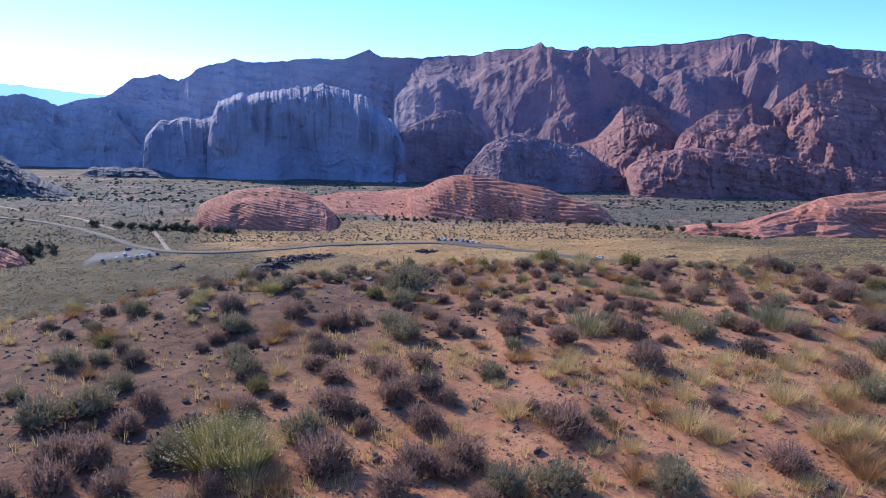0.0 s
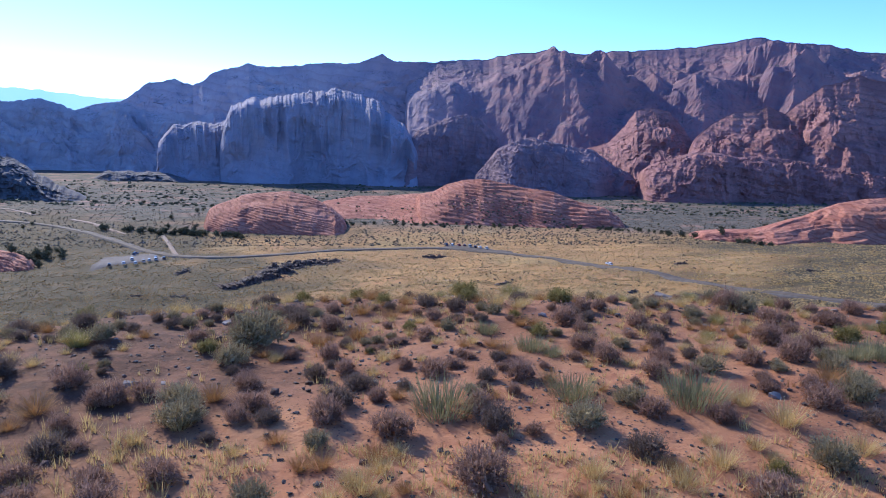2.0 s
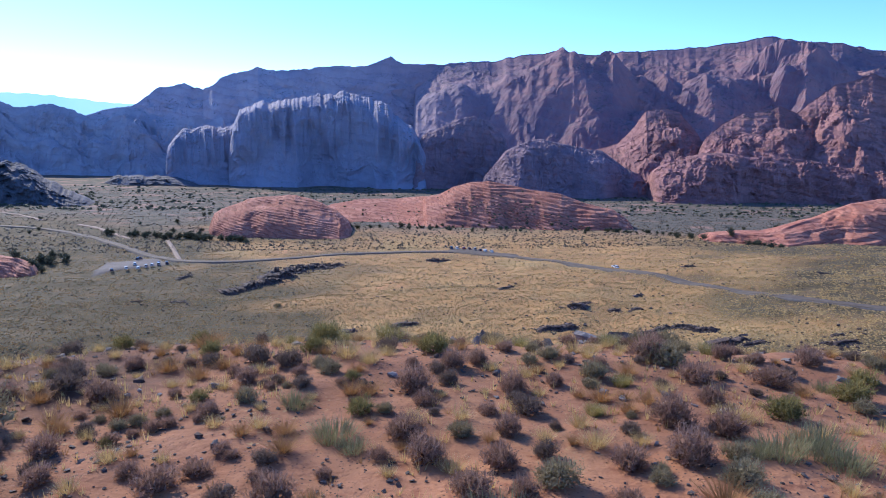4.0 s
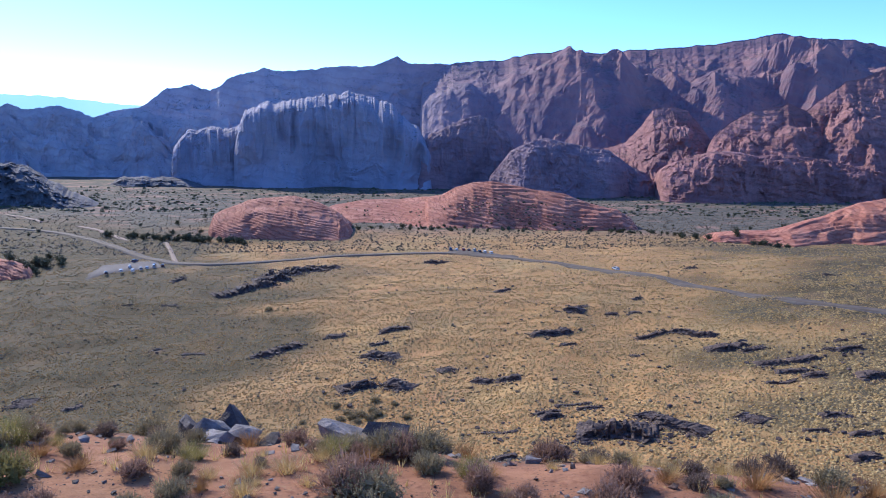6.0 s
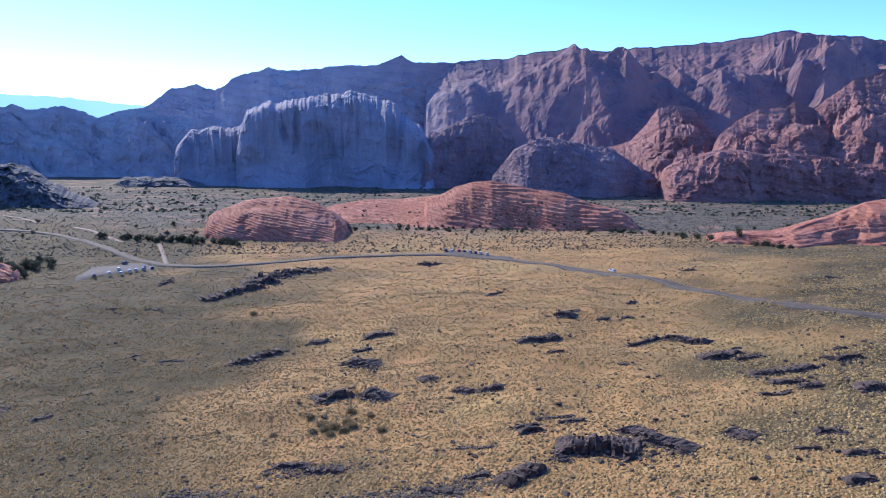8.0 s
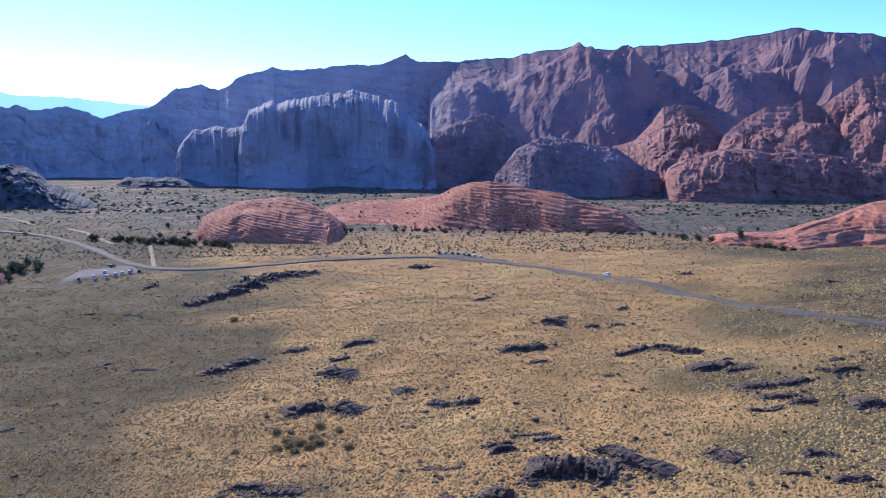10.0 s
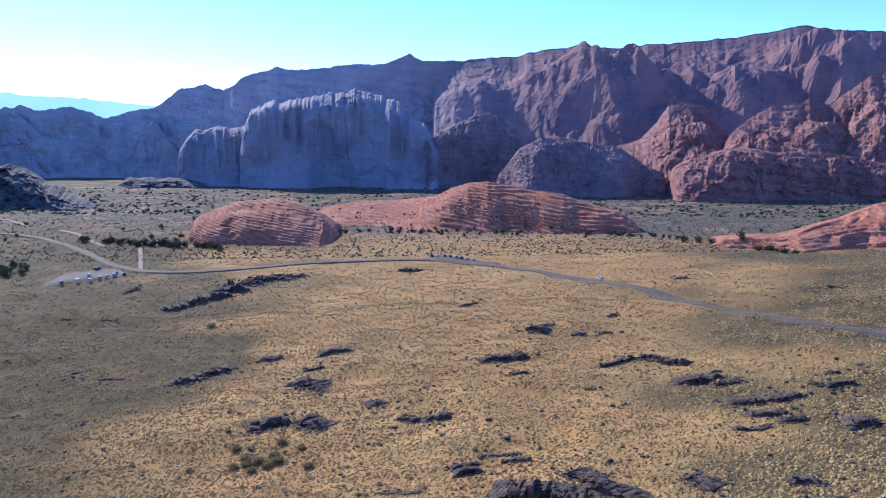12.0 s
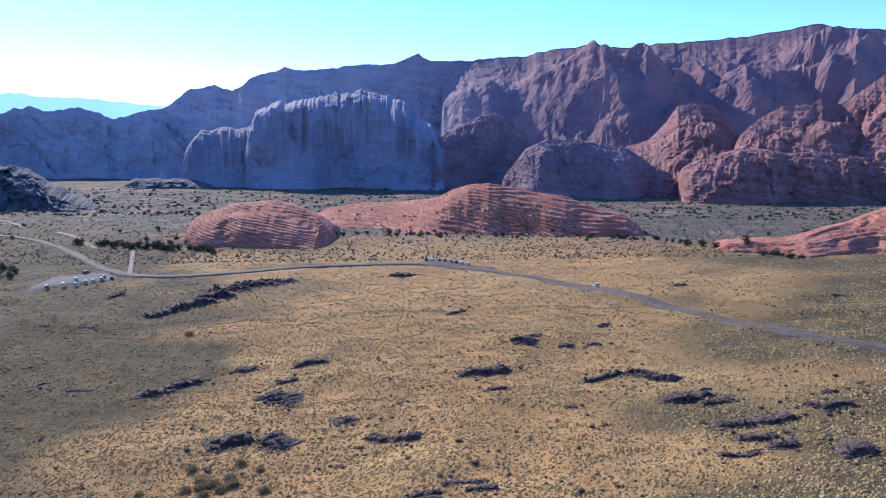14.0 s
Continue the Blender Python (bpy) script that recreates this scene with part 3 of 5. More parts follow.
landform("slickrock_mound", "red cross-bedded slickrock mound by the road",
         [(-197, 572, -12), (-193, 577, -3), (-188, 580, 0.7), (-181, 585, 3.6), (-169, 590, 7.9), (-158, 592, 9.5), (-147, 594, 10.7), (-129, 594, 11.2), (-117, 592, 8.8), (-105, 588, 5.7), (-92, 580, 0.2), (-81, 572, -8.6), (-76, 568, -15)],
         [16, 34, 56, 76, 88, 92, 84, 62, 30], 120, ((0, 0), (0.10, 0.24), (0.3, 0.52), (0.6, 0.80), (0.85, 0.95), (1, 1)), RED_ROCK, 300, 220, 47, (5, 26), (0.4, 7), (0.3, 3.2), (0.8, 12), 0.8, group="red slickrock", cap=0.05, crag=(0.5, 11), steps=(0.6, 1.6, 0.14),
         ribs=((-158, 3.0, 10, 14, 0.1, 0.7),))
landform("slickrock_mound", "long red layered slickrock mound on the valley floor",
         [(-30, 702, -8), (-24, 700, 0), (-10, 695, 3), (4, 690, 11), (20, 684, 16.3), (37, 678, 18.4), (52, 672, 15.5), (79, 660, 11.3), (102, 648, 9.8), (120, 640, 3.6), (129, 634, 1.6), (146, 626, -1.9), (156, 618, -8.5), (163, 610, -18.6)],
         [80, 92, 92, 84, 72, 60, 50, 40, 26, 14], 90, ((0, 0), (0.18, 0.20), (0.36, 0.44), (0.62, 0.74), (0.85, 0.93), (1, 1)), RED_ROCK, 360, 240, 53, (2, 40), (0.5, 8), (0.3, 3.4), (0.5, 14), 0.5, group="red slickrock", cap=0.03, crag=(0.25, 9), steps=(0.75, 2.6, 0.07))
landform("slickrock_mound", "broad low pink slickrock pavement with scattered junipers",
         [(-140, 728, -18), (-134, 730, -14), (-113, 740, -11.8), (-92, 750, -8.4), (-57, 745, -7.7), (-27, 730, -3), (2, 712, -2), (30, 700, -4), (60, 680, -10)],
         [60, 104, 110, 112, 110, 100, 90], 80, ((0, 0), (0.08, 0.12), (0.4, 0.42), (0.75, 0.80), (1, 1)), RED_ROCK, 320, 200, 59, (1.0, 30), (0, 8), (0.5, 2.2), (0.6, 9), 0.3, group="red slickrock", cap=0.1, crag=(0.4, 10), steps=(0.75, 1.3, 0.03))
landform("slickrock_mound", "orange-red slickrock slab rising beside the grassland",
         [(178, 503, -9), (189, 500, -3.2), (206, 495, -0.3), (220, 488, 0.6), (231, 490, 3.2), (254, 505, 7.2), (268, 515, 8.3), (281, 520, 12.4), (294, 520, 17.6), (312, 516, 22), (336, 510, 25), (355, 500, 24), (385, 470, 22), (450, 450, 20)],
         [12, 18, 30, 44, 60, 66, 62, 56, 50], 90, ((0, 0), (0.06, 0.16), (0.35, 0.46), (0.42, 0.60), (0.75, 0.86), (1, 1)), RED_ROCK, 360, 180, 61, (2, 36), (0.4, 8), (0.5, 5.5), (0.8, 12), 0.3, group="red slickrock", cap=0.05, crag=(0.4, 9), steps=(0.6, 3.4, -0.06))
landform("slickrock_mound", "low pinkish slickrock ledge beside the car park",
         [(-330, 430, -16), (-300, 425, -9), (-275, 418, -6), (-255, 410, -7), (-240, 402, -10), (-232, 396, -15)],
         [26, 24, 20, 16], 40, FACE_LOW, RED_ROCK, 120, 60, 67, (2, 18), (0.5, 8), (0.8, 2.2), (0.8, 7), 0.5, group="red slickrock", cap=0.12, crag=(0.5, 6), steps=(0.7, 1.6, 0.1))


def distant_range():
    """Pale blue ranges on the horizon, far behind everything."""
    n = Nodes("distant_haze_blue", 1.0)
    # glowing pale blue puts the distance haze into the backdrop's colour
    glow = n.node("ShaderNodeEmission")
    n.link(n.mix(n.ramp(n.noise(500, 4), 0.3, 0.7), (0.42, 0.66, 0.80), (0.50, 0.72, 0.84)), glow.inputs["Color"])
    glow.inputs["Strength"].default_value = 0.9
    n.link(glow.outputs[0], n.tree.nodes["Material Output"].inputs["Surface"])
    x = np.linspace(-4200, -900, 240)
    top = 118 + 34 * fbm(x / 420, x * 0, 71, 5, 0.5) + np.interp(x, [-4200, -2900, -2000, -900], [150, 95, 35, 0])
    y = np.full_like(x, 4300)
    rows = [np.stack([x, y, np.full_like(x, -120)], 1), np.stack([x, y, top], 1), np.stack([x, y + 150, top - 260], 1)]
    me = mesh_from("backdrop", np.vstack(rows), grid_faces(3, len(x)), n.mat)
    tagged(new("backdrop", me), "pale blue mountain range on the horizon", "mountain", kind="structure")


distant_range()

# ---- roads, parking and vehicles ----
def ribbon(name, label, line, width, material, lift, rows=4, kind="structure", category="road", jitter=0.0):
    pts = np.array(line, float)
    along = np.concatenate([[0], np.cumsum(np.hypot(*np.diff(pts, axis=0).T))])
    n = int(along[-1] / 2.5)
    s = np.linspace(0, along[-1], n)
    # a soft line through the given bends
    px, py = (np.interp(s, along, pts[:, k]) for k in range(2))
    for _ in range(6):
        wide = 11
        px, py = (np.convolve(np.pad(a, wide // 2, mode="reflect", reflect_type="odd"), np.ones(wide) / wide, "valid") for a in (px, py))
    tx, ty = np.gradient(px), np.gradient(py)
    t = np.hypot(tx, ty)
    nx, ny = -ty / t, tx / t
    mid = ground_height(px, py)
    mid = np.convolve(np.pad(mid, 4, mode="edge"), np.ones(9) / 9, "valid")
    half = width / 2 * (1 + jitter * vnoise(s / 7, s * 0, 5))
    X, Y, Z = [], [], []
    for k, (o, drop) in enumerate(((-1.06, -1.6), (-1, 0), (-0.33, 0.06), (0.33, 0.06), (1, 0), (1.06, -1.6))):
        X.append(px + nx * half * o), Y.append(py + ny * half * o), Z.append(mid + lift + drop)
    me = mesh_from(name, np.stack([np.array(X), np.array(Y), np.array(Z)], -1).reshape(-1, 3), grid_faces(6, n), material, None, True)
    return tagged(new(name, me), label, category, kind=kind)


ROAD = [(-458, 615), (-359, 588), (-320, 574), (-268, 529), (-222, 483), (-187, 449), (-162, 429), (-137, 419), (-120, 426), (-100, 440), (-72, 448), (-40, 456), (0, 458), (18, 448), (37, 435), (59, 412), (79, 385), (90, 369), (108, 334), (123, 309), (134, 284), (146, 270), (159, 259), (190, 232), (260, 190)]
ribbon("road", "worn grey two-lane asphalt road through the grassland", ROAD, 5.4, ASPHALT, 0.55)
ribbon("gravel_shoulder", "pale gravel verge along the asphalt road", ROAD, 6.6, LOT_GRAVEL, 0.40, jitter=0.15)
ribbon("gravel_track", "short pale gravel spur track", [(-207, 516), (-185, 474), (-165, 434)], 3.0, GRAVEL, 0.45)
ribbon("trail", "narrow pale sandy trail", [(-520, 745), (-451, 709), (-415, 679), (-374, 639)], 4.0, GRAVEL, 0.4, jitter=0.3)
ribbon("trail", "narrow pale sandy trail", [(-328, 614), (-298, 592), (-263, 549), (-240, 526)], 4.0, GRAVEL, 0.4, jitter=0.3)


def lot(name, label, corners, material, lift):
    """A flat parking area between four corners, set a little over the ground."""
    a, b, c, d = (Vector(p) for p in corners)
    n = 16
    verts = []
    for i in range(n):
        for j in range(n):
            u, v = i / (n - 1), j / (n - 1)
            p = a.lerp(b, u).lerp(d.lerp(c, u), v)
            edge = i in (0, n - 1) or j in (0, n - 1)
            verts.append((p.x, p.y, height(p.x, p.y) + lift - (0.9 if edge else 0)))
    me = mesh_from(name, verts, grid_faces(n, n), material, None, True)
    return tagged(new(name, me), label, "car park", kind="structure")


lot("parking_lot", "grey gravel car park beside the road", [(-200, 388), (-163, 421), (-182, 442), (-212, 432)], LOT_GRAVEL, 0.5)
lot("parking_lot", "small asphalt lay-by with parked cars", [(-2, 452), (44, 424), (48, 436), (4, 474)], ASPHALT, 0.62)


def box(bm, x0, x1, y0, y1, z0, z1, taper=0.0, slope=(0.0, 0.0)):
    """A block whose top is narrower by taper at the sides, and drawn in at the ends by slope."""
    low = [(x0, y0, z0), (x1, y0, z0), (x1, y1, z0), (x0, y1, z0)]
    top = [(x0 + slope[0], y0 + taper, z1), (x1 - slope[1], y0 + taper, z1), (x1 - slope[1], y1 - taper, z1), (x0 + slope[0], y1 - taper, z1)]
    v = [bm.verts.new(p) for p in low + top]
    for f in ((3, 2, 1, 0), (4, 5, 6, 7), (0, 1, 5, 4), (1, 2, 6, 5), (2, 3, 7, 6), (3, 0, 4, 7)):
        bm.faces.new([v[i] for i in f])


def rounded(bm, amount, segments=2):
    bmesh.ops.bevel(bm, geom=bm.edges[:], offset=amount, segments=segments, affect="EDGES", profile=0.6)
    return bm


GLASS = glossy_material("dark_car_glass", (0.02, 0.025, 0.03), 0.06)
TYRE = plain_material("black_rubber", (0.02, 0.02, 0.02), (0.035, 0.035, 0.035), 0.1, 0.9, 0.1)
RIM = glossy_material("alloy_grey", (0.5, 0.5, 0.52), 0.35, 0.8)
LAMP = glossy_material("lamp_cover", (0.75, 0.75, 0.72), 0.1)
TAIL = glossy_material("red_lamp_cover", (0.4, 0.02, 0.015), 0.15)


def car(paint, tall, long):
    """A parked car: body, cabin glass, roof, four wheels, lamps."""
    thing = new("parked_car")
    bm = bmesh.new()
    box(bm, -long / 2, long / 2, -0.9, 0.9, 0.28, 0.62, -0.02, (-0.02, -0.02))
    box(bm, -long / 2, long / 2, -0.92, 0.92, 0.62, 0.95 + 0.1 * tall, 0.10, (0.06, 0.10))
    part("body", rounded(bm, 0.07), paint, thing)
    bm = bmesh.new()
    box(bm, -long / 2 + 0.25, long / 2 - 1.15, -0.80, 0.80, 0.93 + 0.1 * tall, 1.36 + 0.3 * tall, 0.14, (0.35 - 0.25 * tall, 0.55))
    part("cabin_glass", rounded(bm, 0.05), GLASS, thing, "dark tinted windows")
    bm = bmesh.new()
    box(bm, -long / 2 + 0.58 - 0.25 * tall, long / 2 - 1.72, -0.68, 0.68, 1.35 + 0.3 * tall, 1.43 + 0.3 * tall, 0.06, (0.06, 0.06))
    part("roof", rounded(bm, 0.03), paint, thing)
    for x in (-long * 0.30, long * 0.31):
        for y in (-0.82, 0.82):
            bm = bmesh.new()
            bmesh.ops.create_cone(bm, cap_ends=True, segments=16, radius1=0.34, radius2=0.34, depth=0.22, matrix=pose(x, y, 0.34, 90))
            wheel = part("wheel", rounded(bm, 0.03, 1), TYRE, thing)
            bm = bmesh.new()
            bmesh.ops.create_cone(bm, cap_ends=True, segments=12, radius1=0.21, radius2=0.19, depth=0.06, matrix=pose(x, y + math.copysign(0.1, y), 0.34, 90))
            part("rim", bm, RIM, wheel)
    for y in (-0.66, 0.66):
        bm = bmesh.new()
        box(bm, long / 2 - 0.10, long / 2 + 0.02, y - 0.18, y + 0.18, 0.66, 0.80)
        part("headlight", rounded(bm, 0.02, 1), LAMP, thing)
        bm = bmesh.new()
        box(bm, -long / 2 - 0.02, -long / 2 + 0.08, y - 0.15, y + 0.15, 0.70, 0.88)
        part("tail_light", rounded(bm, 0.02, 1), TAIL, thing)
    return thing


PAINTS = [("white", (0.80, 0.80, 0.78)), ("silver grey", (0.50, 0.52, 0.54)), ("black", (0.03, 0.03, 0.035)), ("dark blue", (0.05, 0.07, 0.13)), ("dark red", (0.22, 0.03, 0.03))]
MODELS = []
for k, (word, rgb) in enumerate(PAINTS):
    c = car(glossy_material("car_paint_" + word.replace(" ", "_"), rgb, 0.25), (0, 1)[k % 2], (4.5, 4.8)[k % 2])
    tagged(c, word + (" estate car" if k % 2 else " saloon car") + " parked on the gravel", "car", "parked cars")
    MODELS.append(c)
# in the gravel car park, in the lay-by and on the road: x, y, heading, model
PARKED = [(-190, 397, 118, 2), (-183, 400, 120, 0), (-177, 402, 115, 0), (-174.5, 407, 117, 1), (-173, 411.5, 112, 0), (-171, 416, 116, 1), (-184, 413, 118, 0), (-174, 423, 110, 2), (-192, 436, 80, 3), (-168, 421, 118, 2),
          (4, 465, 102, 3), (8, 463, 98, 0), (16, 458, 100, 2), (19.5, 456, 100, 1), (23, 453, 97, 2), (26, 451, 99, 0), (30, 448, 101, 0), (12.5, 460, 100, 4)]
used = set()
for x, y, turn, k in PARKED:
    m = pose(x, y, height(x, y) + 0.6, 0, 0, turn)
    if k in used:
        copy_thing(MODELS[k], m)
    else:
        MODELS[k].matrix_world = m
        used.add(k)
# a white car on the road
x, y = 92, 374
c = copy_thing(MODELS[0], pose(x, y, height(x, y) + 0.62, 0, 0, 117))
tagged(c, "white saloon car on the asphalt road", "car")


# ---- dark basalt outcrops in the valley ----
def block(rng, size, seed, points=13):
    """One angular block of stone: the hull of a few points near the faces of a box."""
    bm = bmesh.new()
    for k in range(points):
        p = [rng.uniform(-1, 1) for _ in range(3)]
        axis = rng.randrange(3)
        p[axis] = math.copysign(rng.uniform(0.85, 1.0), p[axis])
        bm.verts.new((p[0] * size[0] * 0.62, p[1] * size[1] * 0.62, p[2] * size[2] * 0.62))
    hull = bmesh.ops.convex_hull(bm, input=bm.verts[:])
    bmesh.ops.delete(bm, geom=[v for v in bm.verts if not v.link_faces], context="VERTS")
    bm.verts.index_update()
    return bm


def blocks_mesh(rng, places):
    """Many blocks in one mesh; places: x, y, z, size, flatness, turn."""
    kinds = []
    for k in range(8):
        bm = block(rng, (rng.uniform(0.8, 1.3), rng.uniform(0.6, 1.0), rng.uniform(0.5, 0.9)), k)
        bm.verts.ensure_lookup_table()
        kinds.append((np.array([v.co[:] for v in bm.verts]), np.array([[v.index for v in f.verts] for f in bm.faces])))
        bm.free()
    V, T, n = [], [], 0
    for x, y, z, size, flat, turn in places:
        v, f = kinds[rng.randrange(8)]
        c, s = math.cos(turn), math.sin(turn)
        p = v * (size, size, size * flat)
        V.append(np.stack([p[:, 0] * c - p[:, 1] * s + x, p[:, 0] * s + p[:, 1] * c + y, p[:, 2] + z], 1))
        T.append(f + n)
        n += len(v)
    return np.vstack(V), np.vstack(T)


# scarps that break through the grass: one end, the other end, height
SCARP_A = [(-61, 248, -50, 253, 1.5), (-56, 254, -45, 264, 1.8), (-39, 269, -31, 270, 1.0), (-18, 266, -6, 268, 1.0), (-23, 244, -10, 236, 2.1), (-20, 255, -13, 257, 0.8), (-22, 209, -12, 215, 2.0), (-11, 214, -2, 208, 1.8), (6, 222, 12, 226, 1.1), (16, 214, 22, 209, 1.0), (23, 208, 31, 208, 1.1), (-103, 261, -100, 264, 1.1), (-90, 258, -81, 257, 0.7), (-141, 371, -137, 382, 1.1), (-126, 322, -118, 322, 0.6), (-146, 326, -140, 325, 0.6)]
SCARP_B = [(-107, 340, -92, 352, 2.4), (-98, 350, -82, 360, 3.4), (-94, 361, -77, 370, 3.6), (-94, 376, -74, 383, 3.4), (-90, 391, -64, 397, 2.8), (-82, 405, -58, 400, 2.2), (-10, 414, 5, 417, 1.6), (52, 280, 59, 276, 1.6), (58, 284, 64, 287, 0.7), (68, 277, 73, 276, 1.0), (77, 277, 82, 278, 0.7), (72, 243, 84, 247, 1.1), (83, 248, 96, 238, 1.4), (89, 226, 102, 226, 1.6), (98, 220, 106, 222, 1.0), (37, 249, 52, 254, 1.5), (45, 237, 51, 237, 0.8), (97, 206, 116, 210, 1.3)]
SCARP_C = [(99, 200, 108, 200, 0.8), (104, 196, 110, 195, 1.2), (93, 193, 102, 193, 0.7), (119, 217, 122, 214, 0.8), (122, 213, 130, 214, 1.0), (126, 223, 130, 222, 0.7), (115, 187, 123, 188, 1.5), (28, 322, 35, 329, 0.8), (65, 224, 68, 224, 0.5), (84, 298, 89, 303, 0.7), (123, 360, 130, 362, 0.9), (31, 180, 38, 181, 0.7), (38, 185, 47, 184, 0.4), (178, 335, 185, 336, 0.8), (39, 163, 57, 159, 2.7), (54, 174, 66, 158, 1.6)]
SCARP_D = [(33, 175, 39, 177, 1.1), (42, 181, 49, 181, 0.6), (75, 168, 80, 162, 1.5), (92, 162, 98, 161, 1.1), (92, 150, 99, 150, 0.7), (87, 139, 93, 140, 0.9), (85, 156, 90, 154, 0.5), (29, 149, 37, 158, 1.7), (20, 155, 26, 155, 0.8), (-24, 169, -15, 169, 0.9), (-16, 166, -6, 165, 0.9), (-109, 214, -105, 219, 0.9), (-130, 226, -129, 217, 1.7), (11, 150, 20, 148, 0.8), (18, 172, 27, 170, 0.5)]
SCARPS = SCARP_A + SCARP_B + SCARP_C + SCARP_D
rng = random.Random(5)


def block_meshes(name, material, count, seed):
    made = []
    for k in range(count):
        r = random.Random(seed + k)
        bm = block(r, (r.uniform(0.9, 1.3), r.uniform(0.7, 1.0), r.uniform(0.6, 0.9)), k)
        me = bpy.data.meshes.new(name)
        bm.to_mesh(me)
        bm.free()
        me.materials.append(material)
        made.append(me)
    return made


DARK_BLOCKS, WORN_BLOCKS = block_meshes("stone", BASALT, 8, 100), block_meshes("stone", BASALT_WORN, 8, 200)


def ledge_mesh(x0, y0, x1, y1, tall, seed):
    """A low scarp of jointed rock: an upright broken face towards the lower ground, a flat top that runs back into the slope."""
    long = math.hypot(x1 - x0, y1 - y0)
    nu = int(min(110, 12 + long * 3.2))
    s = np.linspace(-0.06, 1.06, nu)
    ax, ay = (x1 - x0) / long, (y1 - y0) / long
    bx, by = -ay, ax
    # joints: each block stands out and up by its own amount
    joint = np.cumsum(0.5 + 0.5 * (vnoise(s * long / 2.3, s * 0, seed + 1) + 1))
    cell = np.floor(joint * long / nu / 1.1)
    out, up = lattice(cell, cell * 0, seed + 2), lattice(cell, cell * 0 + 5, seed + 3)
    ends = np.clip(np.minimum(s, 1 - s) * long / (1.2 * tall + 0.6), -0.3, 1)
    crown = tall * np.clip(ends, 0, 1) ** 0.6 * (0.72 + 0.28 * up + 0.30 * vnoise(s * long / 4.5, s * 0, seed + 4))
    bow = (0.10 * long * np.sin(np.pi * np.clip(s, 0, 1)) * lattice(np.array(seed), np.array(3), 7) + 0.5 * tall * vnoise(s * long / 5.0, s * 0, seed + 5))
    prof = ((-0.75, -0.25), (-0.55, 0.10), (-0.28, 0.16), (-0.10, 0.30), (-0.04, 0.50), (0.04, 0.54), (0.06, 0.80), (0.16, 0.86), (0.20, 1.0), (0.8, 1.02), (1.5, 0.9), (2.3, 0.62), (3.2, 0.25), (4.2, -0.30))
    X, Y, Z = [], [], []
    for k, (back, rise) in enumerate(prof):
        shift = bow + tall * back + (0.28 * tall * out if 2 <= k <= 9 else 0) + 0.22 * tall * vnoise(s * long / 0.8, s * 0 + k * 0.7, seed + 6)
        px, py = x0 + ax * s * long + bx * shift, y0 + ay * s * long + by * shift
        lifted = np.where(crown > 0.12, crown * rise + 0.10 * tall * vnoise(s * long / 0.7, s * 0 + k * 0.9, seed + 9) * (0 < rise), -0.3)
        X.append(px), Y.append(py), Z.append(ground_height(px, py) + lifted)
    o = (x0, y0, height(x0, y0))
    return mesh_from("ledge", np.stack([np.array(X), np.array(Y), np.array(Z)], -1).reshape(-1, 3) - o, grid_faces(len(prof), nu), LEDGE_ROCK)


pick = np.random.default_rng(8)
for x, y, x1, y1, tall in SCARPS:
    thing = new("basalt_outcrop")
    thing.location = (x, y, height(x, y))
    long = math.hypot(x1 - x, y1 - y)
    tagged(thing, "dark broken basalt scarp in dry grass" if long > 8 else "small dark basalt ledge in dry grass", "rock outcrop", "basalt outcrops")
    part("ledge", ledge_mesh(x, y, x1, y1, tall, rng.randrange(999)), None, thing)
    ax, ay = (x1 - x) / long, (y1 - y) / long
    n = int(min(200, 14 + long * 6))
    u, v = pick.uniform(-0.1, 1.1, n) * long, pick.normal(-0.2, 0.9, n) * tall
    size = pick.uniform(0.12, 0.45, n) * (0.6 + 0.35 * tall)
    px, py = x + ax * u - ay * v, y + ay * u + ax * v
    pz = ground_height(px, py) - thing.location.z + size * 0.1 + tall * np.clip(v / tall * 1.6, 0, 0.95) * (np.abs(u / long - 0.5) < 0.45)
    rubble = np.stack([px - x, py - y, pz, size, pick.uniform(0.6, 1.0, n), pick.uniform(0, 3.1, n)], 1).tolist()
    v, f = blocks_mesh(rng, rubble)
    tagged(part("rubble", mesh_from("rubble", v, f, BASALT if rng.random() < 0.6 else BASALT_WORN), None, thing), kind="stuff")
    for k in range(int(min(24, 3 + long * 0.9))):
        u, v = rng.uniform(0.0, 1.0) * long, rng.gauss(-0.1, 0.5) * tall
        px, py = ax * u - ay * v, ay * u + ax * v
        size = (0.3 + 0.6 * rng.random() ** 1.6) * (0.5 + 0.35 * tall)
        ob = new("stone", rng.choice(DARK_BLOCKS if rng.random() < 0.5 else WORN_BLOCKS))
        ob.parent = thing
        rise = height(x + px, y + py) - thing.location.z + size * 0.1 + tall * min(0.9, max(0.0, 1.6 * v / tall))
        ob.matrix_basis = Matrix.Translation((px, py, rise)) @ pose(0, 0, 0, rng.uniform(-14, 14), rng.uniform(-14, 14), math.degrees(math.atan2(ay, ax)) + rng.gauss(0, 25)) @ Matrix.Diagonal((size * rng.uniform(1.2, 2.4), size * rng.uniform(0.8, 1.4), size * rng.uniform(0.6, 1.1), 1))


